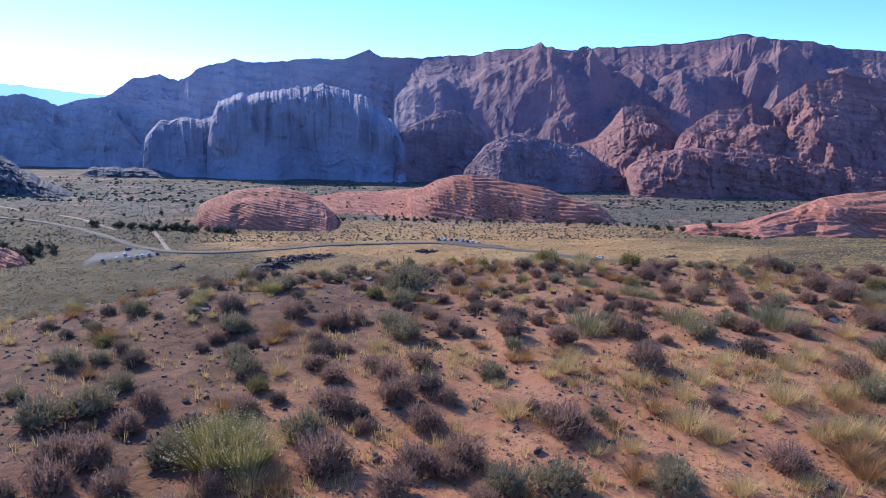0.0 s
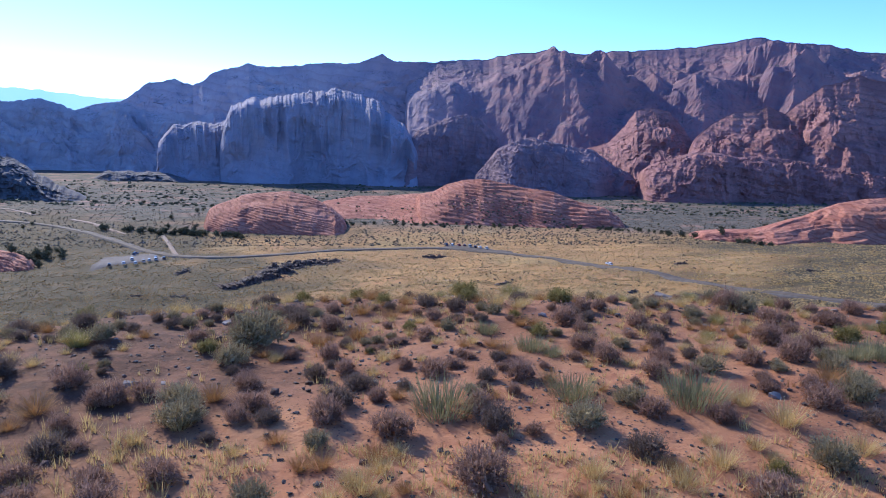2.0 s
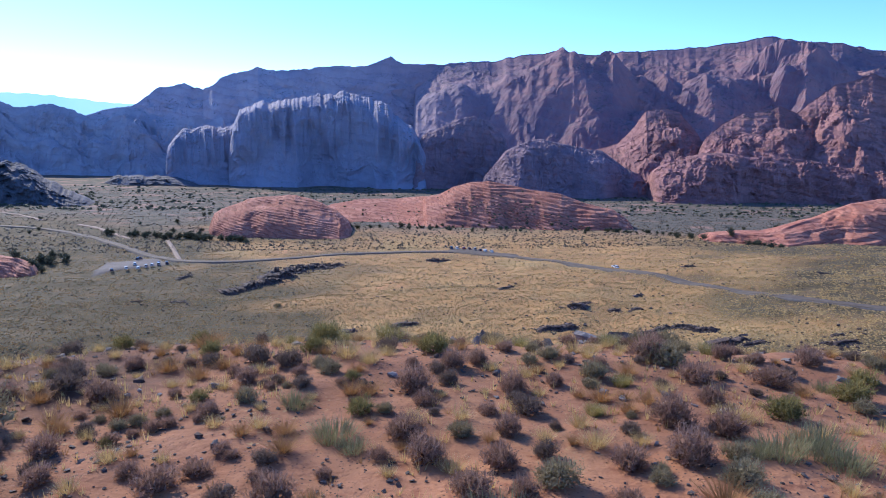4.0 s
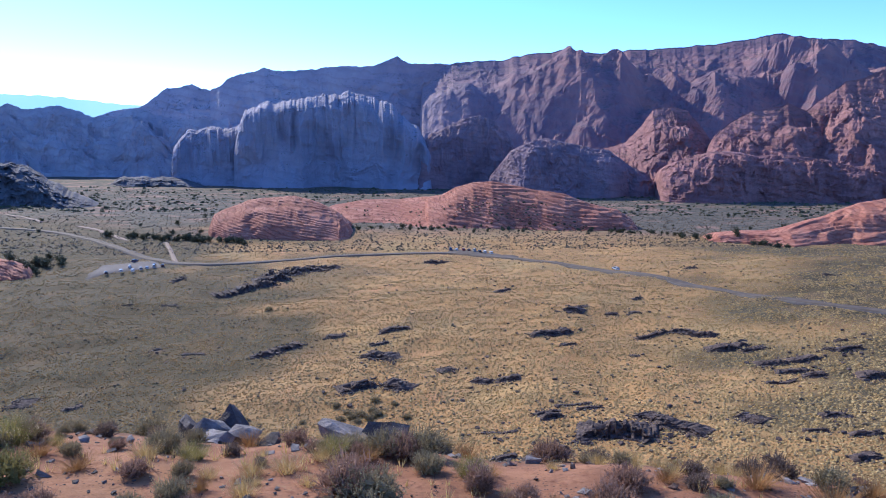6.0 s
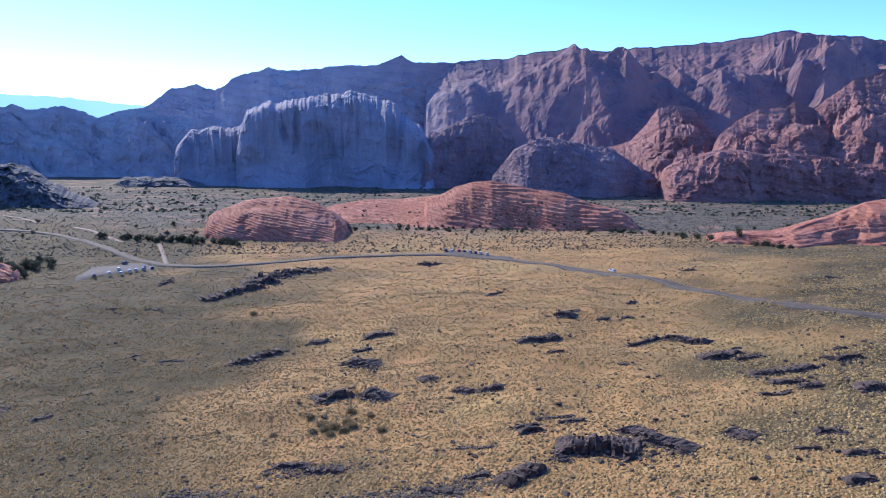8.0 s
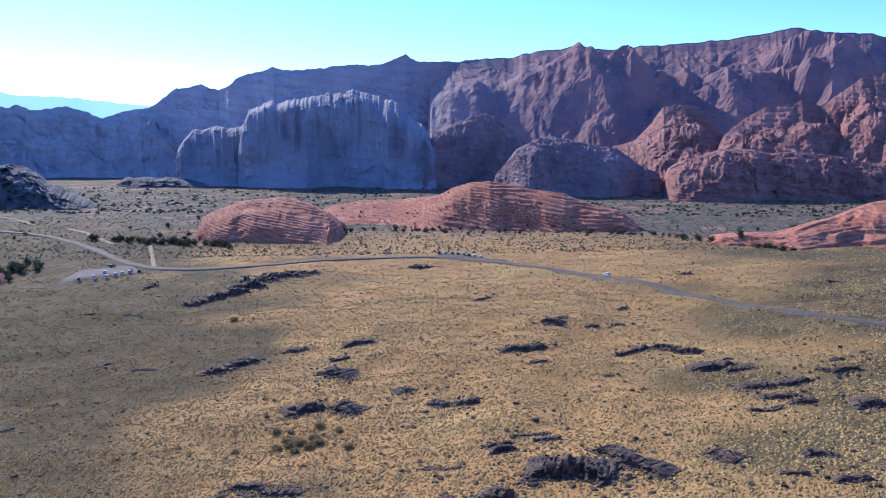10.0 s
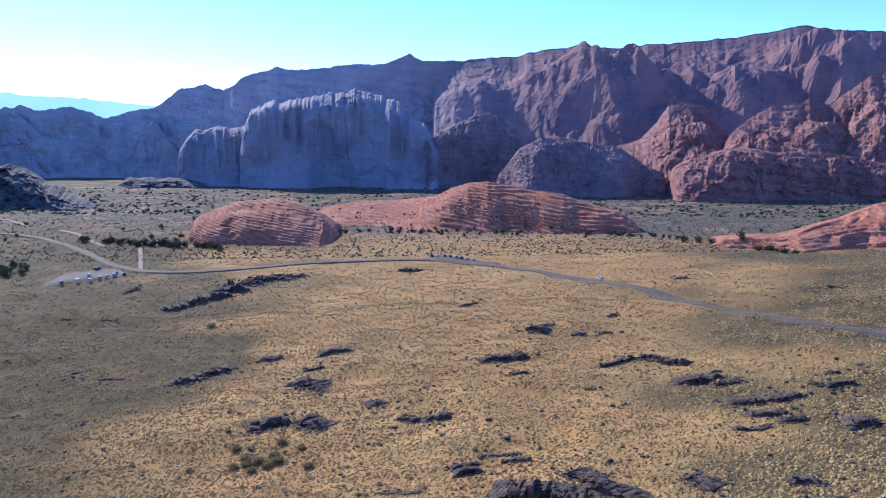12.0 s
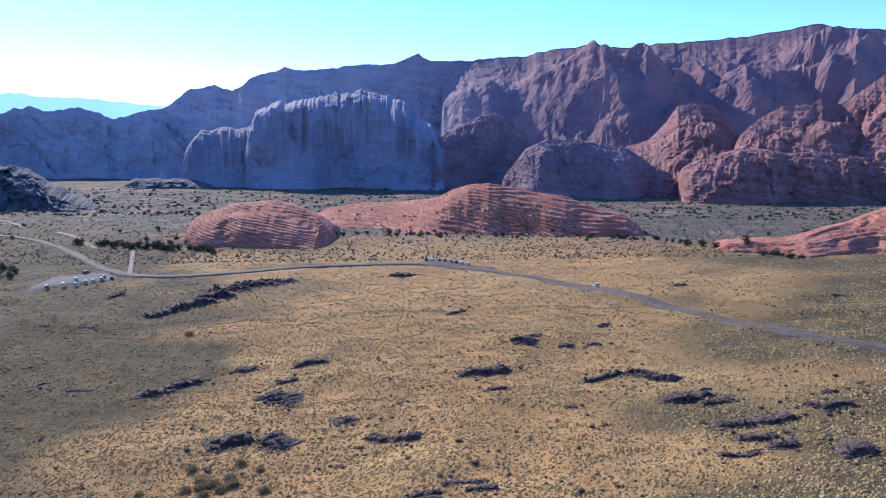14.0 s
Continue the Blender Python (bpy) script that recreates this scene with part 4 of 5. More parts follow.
def scattered_stones():
    """Loose dark stones strewn over the grass, thickest round the ledges."""
    places = []
    for x, y, x1, y1, tall in SCARPS:
        for _ in range(6 + int(abs(x1 - x) * 1.2)):
            k = pick.random()
            places.append((x + (x1 - x) * k + pick.normal(0, 3.5), y + (y1 - y) * k + pick.normal(0, 3.5)))
    for _ in range(420):
        y = 115 + 250 * pick.random() ** 1.3
        places.append((28 + (pick.random() * 2 - 1) * 0.72 * y, y))
    spots = np.array(places)
    n = len(spots)
    size = 0.25 + 1.0 * pick.random(n) ** 3
    rows = np.stack([spots[:, 0], spots[:, 1], ground_height(spots[:, 0], spots[:, 1]) + size * 0.15, size, pick.uniform(0.5, 1.0, n), pick.uniform(0, 3.1, n)], 1).tolist()
    v, f = blocks_mesh(rng, rows)
    tagged(new("scattered_stones", mesh_from("scattered_stones", v, f, LEDGE_ROCK)), "loose dark stones strewn over the valley grass", "stones", kind="stuff")


scattered_stones()


def scree_field(x, y, wide, deep, count):
    """A field of broken dark stones lying on the grass."""
    px, py = x + pick.normal(0, 0.42, count) * wide, y + pick.normal(0, 0.42, count) * deep
    size = 0.25 + 0.55 * pick.random(count) ** 2
    places = np.stack([px, py, ground_height(px, py) + size * 0.12, size, pick.uniform(0.5, 1.0, count), pick.uniform(0, 3.1, count)], 1).tolist()
    v, f = blocks_mesh(rng, places)
    tagged(new("scree", mesh_from("scree", v, f, BASALT_WORN)), "field of broken dark stones in the dry grass", "stones", kind="stuff")


for x, y, wide, deep, count in ((-38, 158, 15, 5, 420), (4, 149, 18, 5, 520), (-13, 167, 14, 4, 300), (20, 152, 14, 5, 320)):
    scree_field(x, y, wide, deep, count)

# ---- plants of the hilltop ----
class Soup:
    """Collects many small pieces into one mesh of triangles."""

    def __init__(self):
        self.v, self.f = [], []

    def tube(self, path, r0, r1, sides=3):
        n = len(self.v)
        for k, p in enumerate(path):
            p = Vector(p)
            d = (Vector(path[min(k + 1, len(path) - 1)]) - Vector(path[max(k - 1, 0)])).normalized()
            a = d.orthogonal().normalized()
            b = d.cross(a)
            r = r0 + (r1 - r0) * k / (len(path) - 1)
            for i in range(sides):
                t = 2 * math.pi * i / sides
                self.v.append(p + (a * math.cos(t) + b * math.sin(t)) * r)
        for k in range(len(path) - 1):
            for i in range(sides):
                j = (i + 1) % sides
                a, b = n + k * sides, n + (k + 1) * sides
                self.f += [(a + i, a + j, b + j), (a + i, b + j, b + i)]

    def blade(self, path, wide, fold=0.0):
        """A narrow leaf along path, folded along its middle, pointed at the tip."""
        n = len(self.v)
        for k, p in enumerate(path):
            p = Vector(p)
            d = (Vector(path[min(k + 1, len(path) - 1)]) - Vector(path[max(k - 1, 0)])).normalized()
            side = d.cross(Vector((0, 0, 1)))
            side = side.normalized() if side.length > 1e-4 else Vector((1, 0, 0))
            w = wide * (1 - (k / (len(path) - 1)) ** 2) + 0.0008
            up = side.cross(d) * (fold * w)
            self.v += [p - side * w + up, p, p + side * w + up] if fold else [p - side * w, p + side * w]
        m = 3 if fold else 2
        for k in range(len(path) - 1):
            for i in range(m - 1):
                a, b = n + k * m + i, n + (k + 1) * m + i
                self.f += [(a, a + 1, b + 1), (a, b + 1, b)]

    def leaf(self, p, size, rng):
        d = Vector((rng.gauss(0, 1), rng.gauss(0, 1), rng.gauss(0, 1))).normalized()
        a = d.orthogonal().normalized()
        b = d.cross(a)
        n = len(self.v)
        p = Vector(p)
        self.v += [p - a * size, p + b * size * 0.55 + d * size * 0.2, p + a * size, p - b * size * 0.55 + d * size * 0.2]
        self.f += [(n, n + 1, n + 2), (n, n + 2, n + 3)]

    def mesh(self, name, material):
        return mesh_from(name, np.array([tuple(p) for p in self.v]), np.array(self.f), material)


def bend(rng, start, way, length, steps, droop=0.0, wander=0.12):
    p, d, out = Vector(start), Vector(way).normalized(), [Vector(start)]
    for k in range(steps):
        d = (d + Vector((rng.gauss(0, wander), rng.gauss(0, wander), rng.gauss(0, wander) - droop * (k + 1)))).normalized()
        p = p + d * length / steps
        out.append(p.copy())
    return out


def dome_way(rng, flat=0.35):
    t, z = rng.uniform(0, 2 * math.pi), rng.uniform(flat * 0.3, 1)
    r = math.sqrt(max(0, 1 - z * z))
    return Vector((math.cos(t) * r, math.sin(t) * r, z))


def shrub(rng, name, twig_mat, leaf_mat, twigs, tall, leaf_size, core):
    """A full rounded shrub one metre across: forked woody stems, a close crown of fine upright twigs, small leaves on them."""
    thing = new(name)
    wood, green = Soup(), Soup()
    lobes = [(dome_way(rng), rng.uniform(0.85, 1.15)) for _ in range(6)]

    def reach(way):
        return 0.5 * max(0.66, min(1.12, max(w * max(0.0, way.dot(d)) ** 2.0 for d, w in lobes)))

    for k in range(11):
        way = dome_way(rng)
        foot = (rng.gauss(0, 0.04), rng.gauss(0, 0.04), -0.03)
        end = Vector((way.x, way.y, way.z * tall * 1.3 + 0.1)) * reach(way) * 0.85
        path = bend(rng, foot, end, end.length, 2, -0.03)
        wood.tube(path, rng.uniform(0.008, 0.014), 0.004)
    for k in range(core):
        way = dome_way(rng, 0.1)
        p = Vector((way.x, way.y, way.z * tall * 1.3)) * reach(way) * rng.uniform(0.35, 0.75)
        green.leaf(p + Vector((0, 0, 0.05)), rng.uniform(0.05, 0.075), rng)
    for k in range(twigs):
        way = dome_way(rng, 0.15)
        r = reach(way)
        out = Vector((way.x, way.y, way.z * tall * 1.3))
        p = out * r * rng.uniform(0.5, 0.9) + Vector((0, 0, 0.04))
        tip = p + (out * 0.8 + Vector((rng.gauss(0, 0.35), rng.gauss(0, 0.35), rng.uniform(0.1, 0.9)))).normalized() * rng.uniform(0.07, 0.17)
        green.blade([p, tip], 0.0075)
        for z in range(2):
            green.leaf(p.lerp(tip, rng.uniform(0.1, 1.1)) + Vector((rng.gauss(0, 0.014), rng.gauss(0, 0.014), rng.gauss(0, 0.014))), rng.uniform(0.7, 1.3) * leaf_size, rng)
    tagged(part("stem", wood.mesh("stem", twig_mat), None, thing), kind="stuff")
    part("foliage", green.mesh("foliage", leaf_mat), None, thing)
    return thing


def tuft(rng, name, blade_mat, head_mat, blades, tall, spread, wide, heads, droop=0.10, fold=0.0, steps=3, base=0.35, fan=1.0):
    """A clump of blades from one crown; heads: seed heads at the tips of some."""
    thing = new(name)
    grass, tops = Soup(), Soup()
    for k in range(blades):
        t, r = rng.uniform(0, 2 * math.pi), spread * math.sqrt(rng.random())
        foot = Vector((math.cos(t), math.sin(t), 0)) * (r * base) + Vector((0, 0, -0.03))
        way = Vector((math.cos(t) * r * fan + rng.gauss(0, 0.04), math.sin(t) * r * fan + rng.gauss(0, 0.04), tall * rng.uniform(0.55, 1.0)))
        path = bend(rng, foot, way, way.length, steps, droop * rng.random(), 0.07)
        grass.blade(path, wide * rng.uniform(0.7, 1.2), fold)
        if rng.random() < heads:
            for z in range(2):
                tops.leaf(path[-1] - (path[-1] - path[-2]) * 0.25 * z, 0.018, rng)
    part("blade_clump", grass.mesh("blade_clump", blade_mat), None, thing)
    if tops.v:
        tagged(part("seed_head", tops.mesh("seed_head", head_mat), None, thing), kind="stuff")
    return thing


TWIG = leaf_material("grey_brown_twigs", (0.16, 0.10, 0.085), (0.10, 0.065, 0.06), 1.0, 0.3, 0.0)
BRUSH_LEAF = leaf_material("purple_brown_leaf", (0.42, 0.27, 0.185), (0.24, 0.15, 0.105), 1.0, 0.3, 0.4)
DUSKY_LEAF = leaf_material("dusky_brown_leaf", (0.27, 0.195, 0.14), (0.15, 0.11, 0.082), 1.0, 0.3, 0.35)
SAGE_LEAF = leaf_material("grey_green_leaf", (0.40, 0.33, 0.175), (0.25, 0.20, 0.11), 1.0, 0.35, 0.3)
OLIVE_LEAF = leaf_material("olive_leaf", (0.38, 0.31, 0.10), (0.20, 0.175, 0.06), 1.0, 0.35, 0.35)
STRAW = leaf_material("dry_straw", (0.66, 0.49, 0.19), (0.46, 0.34, 0.135), 1.0, 0.35, 0.4)
STRAW_HEAD = leaf_material("pale_seed_head", (0.66, 0.55, 0.33), (0.55, 0.42, 0.22), 1.0, 0.2, 0.35)
RUST = leaf_material("rust_dry_stalk", (0.47, 0.275, 0.10), (0.34, 0.19, 0.07), 1.0, 0.4, 0.3)
RUST_HEAD = leaf_material("rust_flower_head", (0.52, 0.31, 0.12), (0.40, 0.22, 0.08), 1.0, 0.3, 0.3)
BROOM = leaf_material("yellow_olive_stem", (0.48, 0.40, 0.12), (0.24, 0.22, 0.08), 1.0, 0.2, 0.35)
SPEAR = leaf_material("green_spear_leaf", (0.36, 0.32, 0.16), (0.20, 0.195, 0.09), 1.0, 0.3, 0.3)

BLACKBRUSH_A = [(-0.5, 8.8, 0.67), (-4.4, 8.9, 0.61), (-3, 8.9, 0.47), (-5.3, 9, 0.76), (0.3, 9.3, 0.52), (-0.2, 9.5, 0.83), (-1.5, 9.5, 1.07), (-5, 9.7, 0.85), (5.5, 9.7, 0.8), (-5.6, 9.8, 0.74), (0.5, 9.8, 0.85), (-1.1, 10.7, 0.39), (-5, 10.8, 0.64), (2.3, 10.8, 1), (-0.1, 11, 0.73), (2, 11.2, 0.41), (-3.2, 11.4, 0.63), (-1.7, 11.5, 0.9), (1.8, 11.5, 0.35), (-5, 11.6, 0.67), (-0.6, 11.8, 0.84), (0.3, 11.8, 0.42), (5.2, 11.8, 0.45), (-0.8, 12.6, 0.66), (-1.9, 12.7, 0.64), (-1.1, 13.2, 0.55), (8.6, 13.3, 0.82), (-0.2, 13.4, 0.65), (-2.3, 13.4, 0.63), (4.4, 13.5, 1.06)]
BLACKBRUSH_B = [(3, 15.1, 0.83), (-2.6, 15.1, 0.53), (5.4, 15.3, 0.43), (0.3, 15.4, 0.55), (1.8, 15.5, 0.73), (-5, 15.6, 0.52), (0.4, 16, 0.64), (8.9, 16, 0.62), (7.7, 16.2, 0.68), (-2.5, 16.2, 0.63), (-2.2, 16.2, 0.74), (4.5, 16.3, 0.65), (2.6, 16.5, 0.49), (-1.8, 16.5, 0.56), (11.1, 16.8, 0.93), (5.2, 17, 0.41), (-3.4, 17, 0.73), (-0, 17.2, 0.56), (10.3, 17.4, 0.48), (11.2, 17.5, 0.5), (7.7, 17.6, 0.26), (-0.2, 17.7, 0.55), (5.4, 17.9, 0.69), (10.4, 17.9, 0.44), (8.2, 18, 0.69), (3.6, 18.2, 0.67), (1.7, 18.5, 0.59), (6, 18.6, 0.33), (3, 18.7, 0.41), (4, 18.7, 0.52)]
BLACKBRUSH_C = [(8.7, 19, 0.64), (10.7, 19.1, 0.67), (4.4, 19.2, 0.3), (6.8, 19.2, 0.41), (11.7, 19.2, 0.88), (7.5, 19.3, 0.71), (4.2, 19.4, 0.36), (0.3, 19.5, 0.49), (1.2, 19.5, 0.58), (2.1, 19.9, 0.32), (7.1, 20.1, 0.74), (2.3, 20.3, 0.26), (8.9, 20.3, 0.64), (2.6, 20.5, 0.37), (-2.2, 20.6, 0.56), (2.8, 20.7, 0.37), (3.3, 20.8, 0.27), (11.9, 21, 0.91), (3.4, 21.1, 0.44), (0.9, 21.2, 0.29), (8.6, 21.4, 0.41), (7.4, 21.7, 0.48), (-1.6, 21.8, 0.58), (0.8, 22.2, 0.76), (2.3, 22.2, 0.37), (-1.2, 22.2, 0.52), (4.2, 22.4, 0.36), (7.1, 22.6, 0.95), (13.2, 22.6, 0.79), (5.6, 22.7, 0.29)]
BLACKBRUSH_D = [(14.9, 22.7, 0.41), (9.2, 22.9, 0.75), (-2.9, 23, 0.49), (3.5, 23.1, 0.61), (10.1, 23.3, 0.47), (-2.3, 23.4, 0.43), (-1, 23.8, 0.49), (13.4, 24.1, 0.94), (15.1, 24.1, 0.98), (0.5, 24.2, 0.51), (7, 24.2, 0.4), (0.5, 24.4, 0.49), (1.7, 24.5, 0.38), (8.5, 24.6, 0.62), (11.3, 24.7, 0.51), (10.6, 24.8, 0.42), (15.2, 25.4, 0.44), (16.6, 25.5, 0.68), (12.7, 25.6, 1.18), (15.4, 25.6, 0.47), (14.7, 26, 0.67), (9.2, 26, 0.53), (17.1, 26.3, 0.71)]
GRASS_A = [(-2.5, 8.9, 0.52), (4.4, 9, 0.55), (5.5, 9.2, 0.52), (3.2, 10.2, 0.45), (-2.2, 10.4, 0.58), (4.7, 10.6, 0.62), (7.3, 10.7, 0.76), (6.5, 10.7, 0.66), (6.9, 10.8, 0.83), (4.4, 11, 0.85), (1.4, 11.3, 0.68), (5.9, 11.3, 0.45), (6.5, 12, 0.87), (4.7, 12.1, 0.61), (7.6, 12.3, 0.67), (8.1, 12.5, 0.55), (2.7, 12.6, 0.29), (4, 12.6, 0.59), (5.2, 12.7, 0.61), (2.3, 12.9, 0.5), (8.7, 12.9, 0.92), (3, 13, 0.4), (6.9, 13, 0.49), (2.7, 13.2, 0.61), (-3, 13.2, 0.48), (2.5, 13.4, 0.47), (7.4, 13.6, 0.63), (6.1, 13.9, 0.62), (-1.1, 13.9, 0.26), (0.6, 14.2, 0.4)]
GRASS_B = [(8.2, 14.3, 0.62), (3.1, 14.4, 0.45), (-1.1, 14.5, 0.43), (-2.6, 14.7, 0.46), (10.8, 15, 0.63), (-0.6, 15.1, 0.61), (8.3, 15.1, 0.39), (10, 16, 0.72), (9.5, 16.7, 0.59), (-0, 19.2, 0.38), (10.3, 19.8, 0.57), (1.6, 20.1, 0.33), (4.3, 21.3, 0.27), (13.4, 21.3, 0.52), (13.2, 21.5, 0.67), (-0.7, 22.5, 0.39), (-2.3, 24, 0.51), (6, 24.2, 0.64), (-4.2, 24.4, 0.54), (5.4, 24.7, 0.74), (14.8, 24.9, 0.55), (6.3, 25.2, 0.5), (-0.4, 25.2, 0.44), (3.9, 25.4, 0.52), (3.4, 26, 0.45), (11, 26.3, 0.55), (11.5, 26.5, 0.56), (9, 26.8, 0.55)]
BUCKWHEAT_A = [(-2.1, 8.8, 0.45), (3, 9.3, 0.54), (6.6, 9.6, 0.7), (6.6, 10.1, 0.65), (3.1, 10.9, 0.34), (-3.6, 11.6, 0.5), (4, 11.6, 0.51), (7.6, 11.8, 0.65), (4.5, 12.7, 0.3), (5.8, 13.1, 0.32), (3.3, 13.2, 0.31), (6.4, 13.2, 0.33), (6.7, 13.5, 0.28), (1.7, 13.8, 0.38), (2, 13.9, 0.43), (7.4, 14.1, 0.36), (2.8, 14.3, 0.39), (1.1, 14.7, 0.35), (-3.6, 15.3, 0.43), (-3.5, 15.9, 0.63), (11.7, 17.8, 0.57), (0.1, 19.3, 0.27), (-0.3, 19.5, 0.39), (-0.7, 19.7, 0.4), (4.3, 20.1, 0.35), (5, 20.3, 0.45), (-0.3, 21.9, 0.5), (10.9, 22.3, 0.52), (11.4, 22.4, 0.38), (10.5, 22.5, 0.3)]
BUCKWHEAT_B = [(2.3, 23.5, 0.56), (9.8, 24.1, 0.4), (11.9, 24.2, 0.5), (2.6, 24.3, 0.5), (2.6, 25.4, 0.52), (7, 27, 0.55), (5.3, 27.4, 0.38)]
YUCCA_A = [(3.8, 16.2, 1.34), (8.6, 16.8, 1.44), (6.3, 17, 1.12), (14.1, 19.2, 0.84), (12.8, 19.4, 0.61), (6.3, 19.5, 0.6), (13.2, 19.5, 0.93), (14, 19.8, 1.2), (5.9, 20, 0.92), (4.9, 21.6, 0.69), (16.2, 23.9, 0.54)]
SAGE_A = [(1.1, 8.9, 0.75), (1.8, 9.0, 0.8), (-6, 11.6, 1), (3.5, 9, 0.72), (3.6, 9.5, 0.5), (-2, 10.5, 0.78), (-6.6, 11.1, 0.91), (-7.7, 12.3, 0.5), (8.5, 12.4, 0.78), (-5.9, 12.6, 0.73), (1.2, 12.9, 0.66), (-3.7, 13.4, 0.72), (-4.1, 14.2, 0.7), (10, 14.4, 0.92), (1.8, 14.6, 0.46), (-0.6, 15.3, 0.91), (6.3, 15.5, 0.83), (-0.9, 16, 0.85), (-4.7, 16.1, 0.86), (7.4, 16.7, 0.7), (11.9, 17.1, 0.88), (12.2, 17.6, 0.69), (11, 18.5, 0.41), (12.2, 18.5, 0.73), (11.1, 18.8, 0.33), (-0.9, 18.9, 0.87), (12.4, 19.3, 0.57), (-0.8, 20.5, 1.54), (3.9, 21.7, 0.49), (-3, 22.1, 0.54), (16.2, 22.4, 0.53), (-3.6, 22.6, 0.42)]
SAGE_B = [(5.2, 23.5, 0.54), (4.9, 24, 0.48), (10.2, 25.1, 0.6), (13.1, 25.3, 1.08)]
STONES_A = [(-0.8, 9.7, 0.25), (1.9, 9.8, 0.25), (1.7, 10.1, 0.25), (-4.5, 10.5, 0.25), (-4.4, 10.7, 0.25), (-4, 11.3, 0.25), (-4.4, 11.9, 0.25), (-4.1, 12.1, 0.25), (-2.1, 13.8, 0.25), (-1.9, 14.1, 0.25), (-1.8, 14.3, 0.25), (-3.6, 14.6, 0.25), (0.6, 16.8, 0.27), (-3.6, 16.8, 0.25), (1.1, 17.6, 0.25), (2.2, 17.8, 0.25), (3.6, 20, 0.25), (4.7, 20.3, 0.25), (-1.6, 20.4, 0.36), (0, 21, 0.25), (6, 22.9, 0.25), (1.1, 23.2, 0.4), (3.7, 24.8, 0.29), (0.7, 25, 0.25)]
BROOM_A = [(-3.2, 9.7, 0.9), (-2.7, 9.5, 0.85), (-3.0, 10.1, 0.7), (-4.6, 19.5, 0.6)]
RABBITBRUSH_A = [(2.1, 19.8, 0.26), (2.9, 21.9, 0.43), (16.4, 23.1, 0.82), (17.3, 24.3, 0.66), (4.5, 25.3, 0.68), (7.4, 25.5, 0.94), (4.5, 26.8, 1.01)]

rng = random.Random(11)
KINDS = {}


def kind(key, count, label, category, make):
    made = []
    for k in range(count):
        ob = make()
        tagged(ob, label, category, "plants on the hilltop")
        made.append([ob, False])
    KINDS[key] = made


kind("blackbrush", 5, "rounded purple-brown twiggy desert shrub on red sand", "shrub",
     lambda: shrub(rng, "blackbrush_shrub", TWIG, BRUSH_LEAF, 560, rng.uniform(0.62, 0.78), 0.0135, 170))
kind("dusky", 3, "low dark grey-brown shrub on stony ground", "shrub",
     lambda: shrub(rng, "bursage_shrub", TWIG, DUSKY_LEAF, 480, rng.uniform(0.55, 0.68), 0.0155, 160))
kind("sage", 3, "soft grey-green sagebrush on sandy ground", "shrub",
     lambda: shrub(rng, "sagebrush", TWIG, SAGE_LEAF, 540, rng.uniform(0.58, 0.7), 0.0155, 170))
kind("rabbitbrush", 3, "olive-green leafy desert bush at the hill's edge", "shrub",
     lambda: shrub(rng, "rabbitbrush", TWIG, OLIVE_LEAF, 540, rng.uniform(0.62, 0.76), 0.0155, 170))
kind("grass", 4, "dry golden bunchgrass tuft", "grass tuft",
     lambda: tuft(rng, "grass_tuft", STRAW, STRAW_HEAD, 280, 0.50, 0.46, 0.0042, 0.2, steps=2, base=0.55, fan=0.75))
kind("buckwheat", 3, "rust-orange dried flower clump", "dry plant",
     lambda: tuft(rng, "dried_flower_clump", RUST, RUST_HEAD, 300, 0.48, 0.52, 0.0055, 0.4, 0.03, steps=2))
kind("broom", 2, "yellow-olive broomlike bush with fine upright stems", "shrub",
     lambda: tuft(rng, "broom_bush", BROOM, STRAW_HEAD, 900, 0.60, 0.50, 0.0042, 0.25, 0.04, 0.0, 3, base=0.6, fan=0.75))
kind("yucca", 3, "green spiky narrow-leaved yucca clump", "yucca",
     lambda: tuft(rng, "yucca", SPEAR, STRAW_HEAD, 420, 0.44, 0.48, 0.0055, 0.0, 0.05, 0.0, 2, base=0.85, fan=0.45))


def plant(key, x, y, wide, sunk=0.0):
    made = rng.choice(KINDS[key])
    m = Matrix.Translation((x, y, height(x, y) - sunk)) @ pose(0, 0, 0, rng.uniform(-6, 6), rng.uniform(-6, 6), rng.uniform(0, 360))
    k = wide * rng.uniform(0.92, 1.08) * {"blackbrush": 1.3, "dusky": 1.3, "sage": 1.3, "rabbitbrush": 1.3, "yucca": 0.95, "grass": 1.1}.get(key, 1.2)
    scale = Matrix.Diagonal((k, k, k * rng.uniform(0.88, 1.05), 1))
    if made[1]:
        ob = copy_thing(made[0], m)
        ob.matrix_basis = m @ scale
    else:
        made[0].matrix_basis = m @ scale
        made[1] = True


TAKEN = []
for key, lists in (("blackbrush", (BLACKBRUSH_A, BLACKBRUSH_B, BLACKBRUSH_C, BLACKBRUSH_D)), ("grass", (GRASS_A, GRASS_B)), ("buckwheat", (BUCKWHEAT_A, BUCKWHEAT_B)),
                   ("yucca", (YUCCA_A,)), ("sage", (SAGE_A, SAGE_B)), ("rabbitbrush", (RABBITBRUSH_A,)), ("broom", (BROOM_A,))):
    for row in lists:
        for x, y, wide in row:
            plant(key, x, y, wide)
            TAKEN.append((x, y, wide))
# the rest of the hilltop, in the same mixture
def crowded(x, y, wide, room):
    """Whether a plant of that width would stand in one that is there already."""
    a = np.array(TAKEN)
    return bool((np.hypot(x - a[:, 0], y - a[:, 1]) < (a[:, 2] + wide) * room).any())


